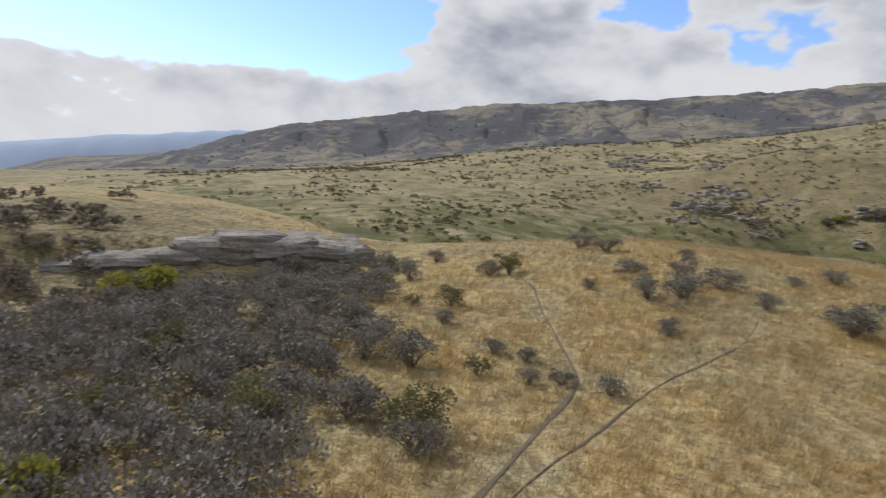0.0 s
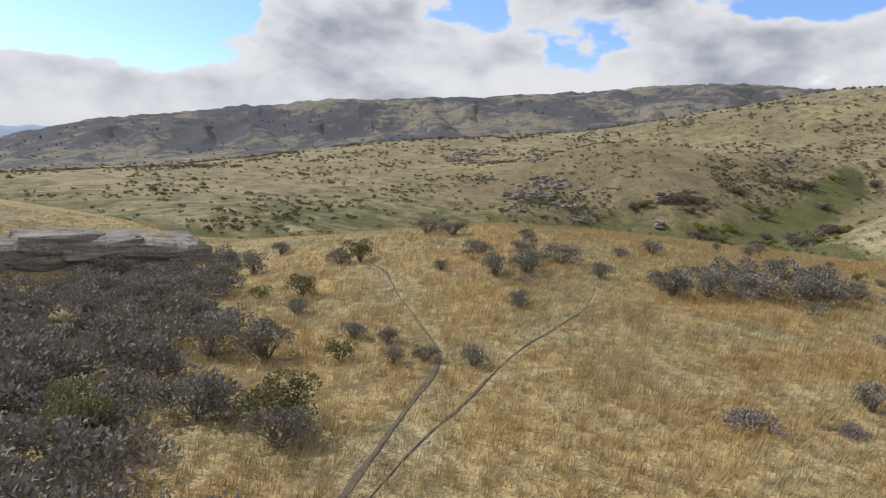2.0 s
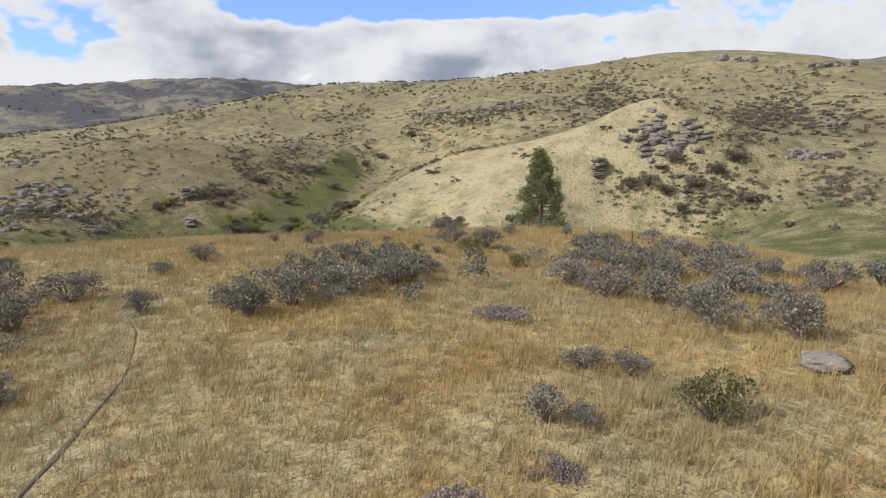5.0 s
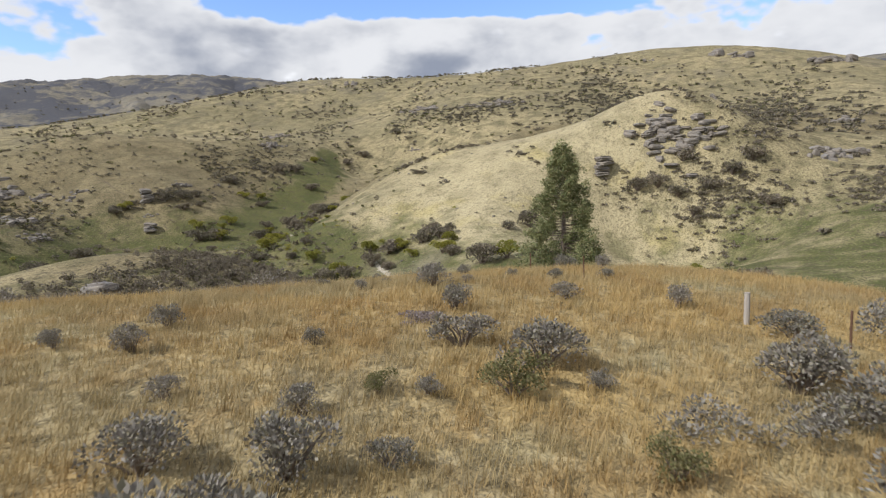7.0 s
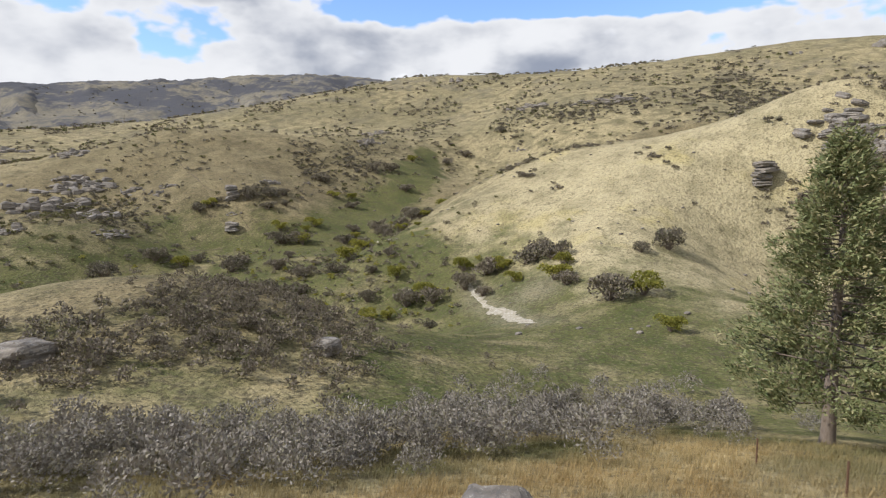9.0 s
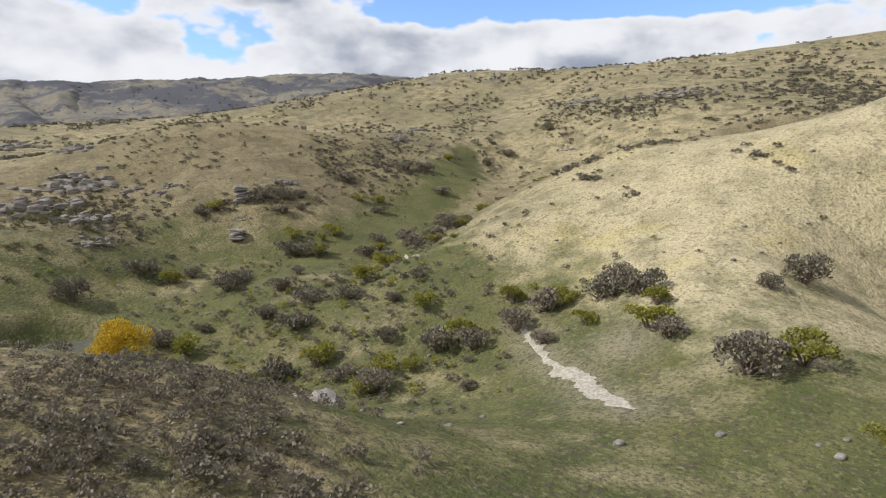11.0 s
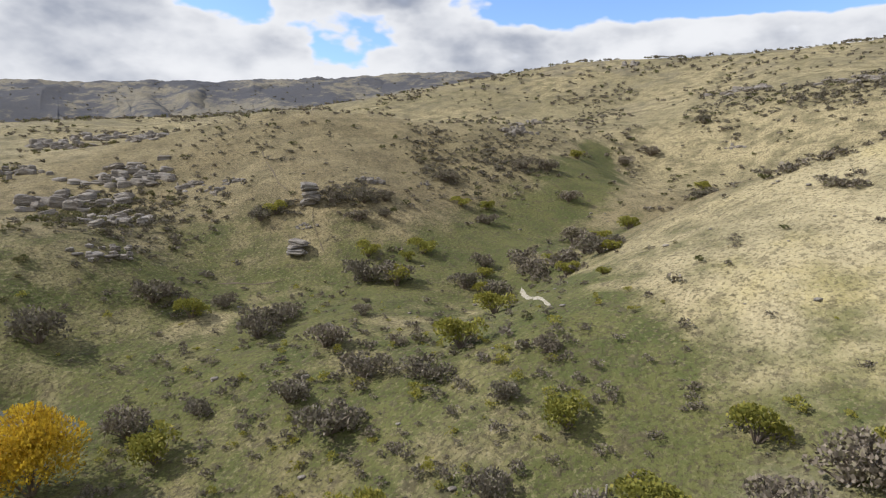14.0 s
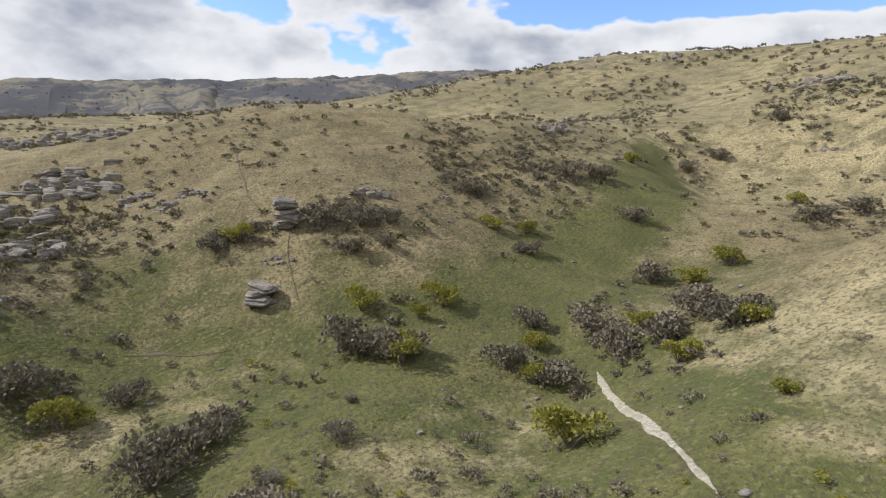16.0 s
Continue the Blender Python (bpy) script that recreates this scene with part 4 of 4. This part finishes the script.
def thicket(name, spots, mat, label, seed, count, length, width, tall=0.9):
    """Scrub too dense to count: many small shrubs in one mesh. Spots: x, y, width."""
    r = np.random.RandomState(seed)
    forms = [crown(seed + k, count, length, width, 7, tall)[0] for k in range(5)]
    out = []
    lows = land(np.array([q[0] for q in spots]), np.array([q[1] for q in spots]))
    for (x, y, w), low in zip(spots, lows):
        v, f = forms[r.randint(5)]
        a, s = r.uniform(0, 6.28), w / 1.85
        c, d = math.cos(a) * s, math.sin(a) * s
        out.append((np.stack([x + v[:, 0] * c - v[:, 1] * d, y + v[:, 0] * d + v[:, 1] * c, low - 0.05 + v[:, 2] * s * r.uniform(0.8, 1.15)], 1), f))
    v, f = merge(out)
    ob = new(name, mesh_from(name, v, f, False))
    ob.data.materials.append(mat)
    return tagged(ob, label, "scrub", kind="stuff")


r = random.Random(21)
spots = []
for k in range(320):
    s = r.uniform(0, len(BELT) - 1.001)
    (ax, ay), (bx, by), u = BELT[int(s)], BELT[int(s) + 1], s % 1
    spots.append((ax + (bx - ax) * u + r.gauss(0, 2.6), ay + (by - ay) * u + r.gauss(-0.6, 3.3), r.uniform(1.6, 3.4)))
thicket("scrub_belt", spots, mat_grey, "dense grey thorny scrub along the brow", 31, 470, 0.105, 0.026, 1.35)
spots = [(r.gauss(x, 1.7), r.gauss(y, 1.5), r.uniform(1.0, 2.3)) for x, y, c in ((27, 11.6, 12), (30, 15.4, 16), (30.5, 19, 14), (37, 17, 14), (34, 12, 12), (18.6, 26.4, 12), (21.6, 25.2, 14), (10, 33, 6)) for _ in range(c)]
thicket("knoll_scrub", spots, mat_grey, "grey thorny scrub in clumps on the golden knoll", 36, 520, 0.12, 0.028, 1.05)
spots = [(r.gauss(62, 8), r.gauss(83, 4.5), r.uniform(1.0, 2.6)) for _ in range(200)] + [(r.gauss(47, 7), r.gauss(84, 6), r.uniform(1.0, 2.6)) for _ in range(110)] + [(r.gauss(68, 5.5), r.gauss(93, 5), r.uniform(0.8, 2.1)) for _ in range(220)] + [(r.gauss(77, 4.5), r.gauss(108, 9), r.uniform(0.5, 1.7)) for _ in range(130)]
thicket("bluff_scrub", spots, mat_dark, "dark grey scrub over the grassy bluff", 32, 120, 0.19, 0.070, 1.0)
spots = []
while len(spots) < 600:
    x, y = r.uniform(-38, -1.5), r.uniform(7, 47)
    rim = -3.2 - 0.16 * max(0, y - 12) + 1.4 * math.sin(y * 0.9)
    if x > rim or x < hollow_edge(y):
        continue
    spots.append((x, y, r.uniform(1.1, 2.5)))
thicket("hollow_scrub", spots, mat_thorn, "dense grey thorny scrub filling the hollow", 33, 270, 0.125, 0.034, 1.1)
spots = []
while len(spots) < 900:
    x, y = r.gauss(103, 19), r.gauss(148, 24)
    if math.hypot(x - 75, y - 174) < 15 or off_line(np.array(x), np.array(y), WASH) < 4 or y < 104:
        continue
    spots.append((x, y, r.uniform(0.7, 1.55) ** 2))
thicket("valley_scrub", spots[:660], mat_dark, "small dark bushes dotted over the valley floor", 34, 130, 0.21, 0.070, 0.95)
thicket("valley_briar", spots[660:], mat_lime, "small yellow-green briars dotted over the valley floor", 35, 130, 0.21, 0.070, 0.95)
# scrub patches on the slopes: x, y, reach along x and y, shrubs
PATCHES = [(180, 256, 23, 9, 1.03, 80), (196, 245, 24, 16, 0.67, 120), (231, 272, 60, 18, 0.86, 80), (322, 328, 41, 12, 0.82, 50), (321, 255, 47, 15, 0.67, 90), (316, 215, 26, 15, 0.98, 90),
           (143, 229, 8, 6, -0.37, 34), (94, 242, 30, 17, 1.64, 190), (98, 205, 4, 3, 0.65, 12), (135, 200, 7, 6, 2.05, 18), (135, 290, 60, 22, 1.53, 60), (126, 230, 4, 3, 2.09, 14)]
# the row at (-33, 37) adds low scrub to darken the shaded terrace
SPUR_PATCHES = [(232, 190, 60, 13, 0.67, 90), (175, 138, 4, 2, 0.64, 14), (160, 180, 22, 8, 0.92, 46), (197, 50, 15, 11, 1.64, 280), (191, 75, 7, 3, 1.95, 36), (198, 18, 17, 9, 0.07, 120), (-33, 37, 9, 14, 0.5, 90), (219, 47, 12, 6, 2.63, 46),
                (222, 70, 22, 9, 1.2, 60), (182, 147, 11, 2.2, -0.8, 26), (192, 133, 9, 2, -0.95, 14), (187, 108, 7, 3, 1.2, 12)]
HEATH = [(404, 157, 110, 40, 0.32, 420), (350, 50, 120, 42, 0.10, 620), (330, 205, 43, 26, 1.2, 110)]

VALE_PATCHES = [(-12, 331, 37, 18, 1.61, 36), (-19, 165, 47, 22, 1.51, 90), (94, 259, 26, 16, 1.15, 60), (-57, 232, 35, 14, 1.63, 24), (24, 265, 30, 23, 1.18, 50), (98, 359, 60, 20, 1.44, 26), (83, 232, 44, 25, 0.89, 60), (61, 301, 21, 16, 2.58, 24)]


def strew(rows, low, high):
    """Spots strewn over turned ellipses: x, y, long and short reach, turn, count."""
    out = []
    for x, y, rx, ry, turn, count in rows:
        for _ in range(count):
            a, b = r.gauss(0, rx * 0.5), r.gauss(0, ry * 0.5)
            out.append((x + a * math.cos(turn) - b * math.sin(turn), y + a * math.sin(turn) + b * math.cos(turn), r.uniform(low, high)))
    return out


thicket("slope_scrub", strew(PATCHES + PATCHES, 0.8, 2.9), mat_dark, "dark grey scrub in patches on dry slopes", 41, 50, 0.30, 0.12)
thicket("spur_scrub", strew(SPUR_PATCHES, 0.9, 3.0), mat_dark, "dark brown scrub in patches on the spur", 42, 90, 0.26, 0.10)
thicket("vale_scrub", strew(VALE_PATCHES, 1.2, 3.6), mat_olive, "olive scrub in clumps along the far vale", 44, 70, 0.30, 0.12, 0.8)
thicket("heath", strew(HEATH, 2.2, 5.0), mat_dark, "dark brown heath covering the upper hillside", 43, 46, 0.34, 0.15, 0.55)
rn = np.random.RandomState(35)
px, py = rn.uniform(-220, 520, 26000), rn.uniform(40, 580, 26000)
lump = ripple(px, py, 75, 33) + 0.7 * ripple(px, py, 24, 34)
ok = (np.hypot(px - 90, py - 100) > 58) & (off_line(px, py, CREEK) > 6) & (lump > rn.uniform(-0.2, 0.7, 26000)) & (np.hypot(px, py) > 112)
ok &= (np.hypot((px - 166) / 48, (py - 112) / 50) > 1) | (crest_near(px, py)[2] > 0) | (rn.uniform(0, 1, 26000) < 0.12)
spots = [(float(x), float(y), float(w)) for x, y, w in zip(px[ok], py[ok], rn.uniform(0.8, 2.7, int(ok.sum())) * (1 + np.maximum(0, np.hypot(px, py) - 250) / 380)[ok])][:6000]
cut_ = len(spots) * 3 // 4
thicket("scattered_scrub", spots[:cut_], mat_dark, "small dark shrubs dotted over the dry hills", 51, 30, 0.42, 0.17)
thicket("scattered_olive_scrub", spots[cut_:], mat_olive, "small olive shrubs dotted over the dry hills", 52, 30, 0.42, 0.17)
r2 = random.Random(3)
spots = [(x, y, r2.uniform(2.5, 7)) for x, y in ((r2.uniform(-560, 950), r2.uniform(650, 1500)) for _ in range(2600)) if math.hypot(x, y) > 700]
thicket("far_scrub", spots, mat_dark, "dark scrub and crags on the far range", 53, 14, 0.6, 0.32, 0.4)


def pine(x, y, tall, reach):
    """Trunk, limbs in uneven whorls, and needle tufts along them."""
    r = np.random.RandomState(77)
    root = thing("pine_tree", x, y, "tall dense green pine with a short bare trunk", "tree")
    v, f = tube([(0, 0, -0.3, 0.50), (0, 0, 0.4, 0.36), (0.05, 0.02, tall * 0.3, 0.27), (0.1, -0.04, tall * 0.65, 0.16), (0.08, 0, tall * 0.97, 0.03)], 10)
    part("trunk", mesh_from("trunk", v, f), mat_wood, root)
    limbs, tips, outs = [], [], []
    for k in range(150):
        u = 0.13 + 0.85 * (k / 150) ** 0.92
        a = k * 2.4 + r.uniform(-0.5, 0.5)
        girth = reach * (1.06 - u) ** 0.92 * 1.08 * (0.62 + 0.38 * min(1, u / 0.22)) * r.uniform(0.62, 1.18)
        z0 = tall * u
        rise = girth * (0.28 if u > 0.5 else 0.10) + r.uniform(-0.3, 0.3)
        end = np.array([math.cos(a) * girth, math.sin(a) * girth, z0 + rise])
        midp = np.array([math.cos(a) * girth * 0.5, math.sin(a) * girth * 0.5, z0 + rise * 0.3 - 0.12])
        limbs.append(tube([(0, 0, z0, 0.075 * (1.2 - u)), (*midp, 0.045 * (1.2 - u)), (*end, 0.012)], 4))
        for j in range(int(9 + 22 * (1 - u))):
            q = r.uniform(0.28, 1.0) ** 0.7
            base = midp * (1 - q) * 0.9 + end * q
            tips.append(base + r.normal(0, 0.12 + 0.16 * girth / reach * 1.6, 3) * np.array([1, 1, 0.65]))
            outs.append(np.array([math.cos(a), math.sin(a), 0.55]))
    v, f = merge(limbs)
    part("branchwork", mesh_from("branchwork", v, f), mat_wood, root)
    tips, outs = np.array(tips), np.array(outs)
    k = 15
    v, f = quads(np.repeat(tips, k, 0) + r.normal(0, 0.17, (len(tips) * k, 3)), np.repeat(outs, k, 0), 0.30, 0.042, r)
    part("crown", mesh_from("crown", v, f, False), mat_pine, root)


pine(74.3, 44.4, 7.6 - float(land(74.3, 44.4)), 4.7)


def willow(x, y, w, h):
    root = thing("willow_tree", x, y, "round willow in bright yellow autumn leaf beside a pond", "tree")
    (v, f), cen = crown(61, 9000, 0.055, 0.016, 26, 1.0, 0.68)
    s = np.array([w / 2, w / 2, h / 1.05])
    part("crown", mesh_from("crown", v * s, f, False), mat_gold, root)
    for k, c in enumerate(cen[:9]):
        v, f = tube([(c[0] * 0.2, c[1] * 0.2, -0.3, 0.16), (c[0] * w / 4, c[1] * w / 4, h * 0.3, 0.10), (*(c * s), 0.02)], 5)
        part("stem", mesh_from("stem", v, f), mat_wood, root)


willow(82.5, 161.5, 12.5, 8.0)

# ---- fence posts on the knoll ----
def fence_post(x, y, tall, rad, mat, label, lean=0.0):
    v, f = tube([(0, 0, -0.3, rad), (0, 0, tall * 0.5, rad * 0.98), (0, 0, tall, rad * 0.94)], 8)
    f = list(map(tuple, f))
    me = bpy.data.meshes.new("post")
    me.from_pydata([tuple(p) for p in v], [], f + [tuple(range(len(v) - 8, len(v)))])
    me.materials.append(mat)
    ob = new("fence_post", me)
    ob.location, ob.rotation_euler = (x, y, float(land(x, y))), (0, lean, 0.3)
    return tagged(ob, label, "post", "fence posts")


fence_post(39.0, 22.8, 1.0, 0.09, mat_post, "pale weathered wooden fence post in dry grass")
for x, y, tall in ((38.6, 20.1, 1.1), (44.2, 30.2, 1.0), (47.6, 34.6, 1.0), (58.8, 40.9, 1.1), (63.7, 44.6, 1.0)):
    fence_post(x, y, tall, 0.035, mat_rust, "thin rusty iron fence standard in dry grass", 0.03)
fence_post(120, 127, 1.2, 0.08, mat_post, "pale weathered wooden fence post in the valley")
fence_post(139, 167, 1.2, 0.08, mat_post, "pale weathered wooden fence post in the valley")


# ---- grass ----
def tufts(name, xy, blades, tall, wide, seed, label):
    """Tussocks of single blades in one mesh."""
    r = np.random.RandomState(seed)
    m = len(xy)
    z = land(xy[:, 0], xy[:, 1])
    cov = cover(xy[:, 0], xy[:, 1], z)
    root = np.repeat(np.c_[xy, z - 0.03], blades, 0) + np.c_[r.normal(0, 0.10, (m * blades, 2)), np.zeros(m * blades)]
    size = np.repeat(r.uniform(0.55, 1.25, m) * (0.6 + 0.5 * cov[:, 1]) * (1 + 0.35 * ripple(xy[:, 0], xy[:, 1], 5, 61)), blades)
    a = r.uniform(0, 6.283, m * blades)
    lean = r.uniform(0.1, 0.75, m * blades)
    h = (tall * size * r.uniform(0.6, 1.2, m * blades))[:, None]
    tip = root + np.c_[np.cos(a) * lean + 0.18, np.sin(a) * lean - 0.05, np.ones(m * blades)] * h
    side = np.c_[-np.sin(a), np.cos(a), np.zeros(m * blades)] * (wide * r.uniform(0.7, 1.3, m * blades))[:, None]
    v = np.stack([root - side, root + side, tip], 1).reshape(-1, 3)
    me = mesh_from(name, v, np.arange(3 * m * blades).reshape(-1, 3), False)
    put_cover(me, v, np.repeat(cov, 3 * blades, 0))
    me.materials.append(mat_blades)
    return tagged(new(name, me), label, "grass", kind="stuff")


r = np.random.RandomState(12)
p = np.c_[r.uniform(-34, 74, 150000), r.uniform(-4, 64, 150000)]
line = [(0, 0), (0, 8), (20, 20), (36, 34), (48, 46)]
keep = r.uniform(0, 1, len(p)) < np.clip(1.25 - off_line(p[:, 0], p[:, 1], line) / 34, 0.12, 1)
keep &= (off_line(p[:, 0], p[:, 1], TRAIL_WEST) > 0.11) & (off_line(p[:, 0], p[:, 1], TRAIL_EAST) > 0.11)
tufts("dry_grass", p[keep], 7, 0.33, 0.0110, 13, "knee-high dry golden tussock grass on the knoll")
p = np.c_[r.uniform(60, 250, 100000), r.uniform(62, 310, 100000)]
keep = (off_line(p[:, 0], p[:, 1], WASH) > 1.5) & (np.hypot((p[:, 0] - 75) / 12, (p[:, 1] - 176) / 10) > 1) & (ripple(p[:, 0], p[:, 1], 12, 44) + r.uniform(-0.5, 0.5, len(p)) > -0.1)
tufts("valley_grass", p[keep], 4, 0.25, 0.034, 14, "short dry and green grass tufts in the valley")
# pale stones lying about the valley
r = random.Random(9)
pieces = []
for k in range(170):
    x, y = r.uniform(85, 215), r.uniform(60, 255)
    me = SLABS[k % 6]
    co = np.empty(len(me.vertices) * 3, np.float32)
    me.vertices.foreach_get("co", co)
    s = r.uniform(0.12, 0.5)
    pieces.append((co.reshape(-1, 3) * (s, s * 0.7, s) + (x, y, float(land(x, y)) - 0.03), np.array([tuple(q.vertices) for q in me.polygons])))
v, f = merge(pieces)
stones = new("scattered_stones", mesh_from("stones", v, f, False))
stones.data.materials.append(mat_rock)
tagged(stones, "small pale schist stones scattered over the valley grass", "stones", kind="stuff")
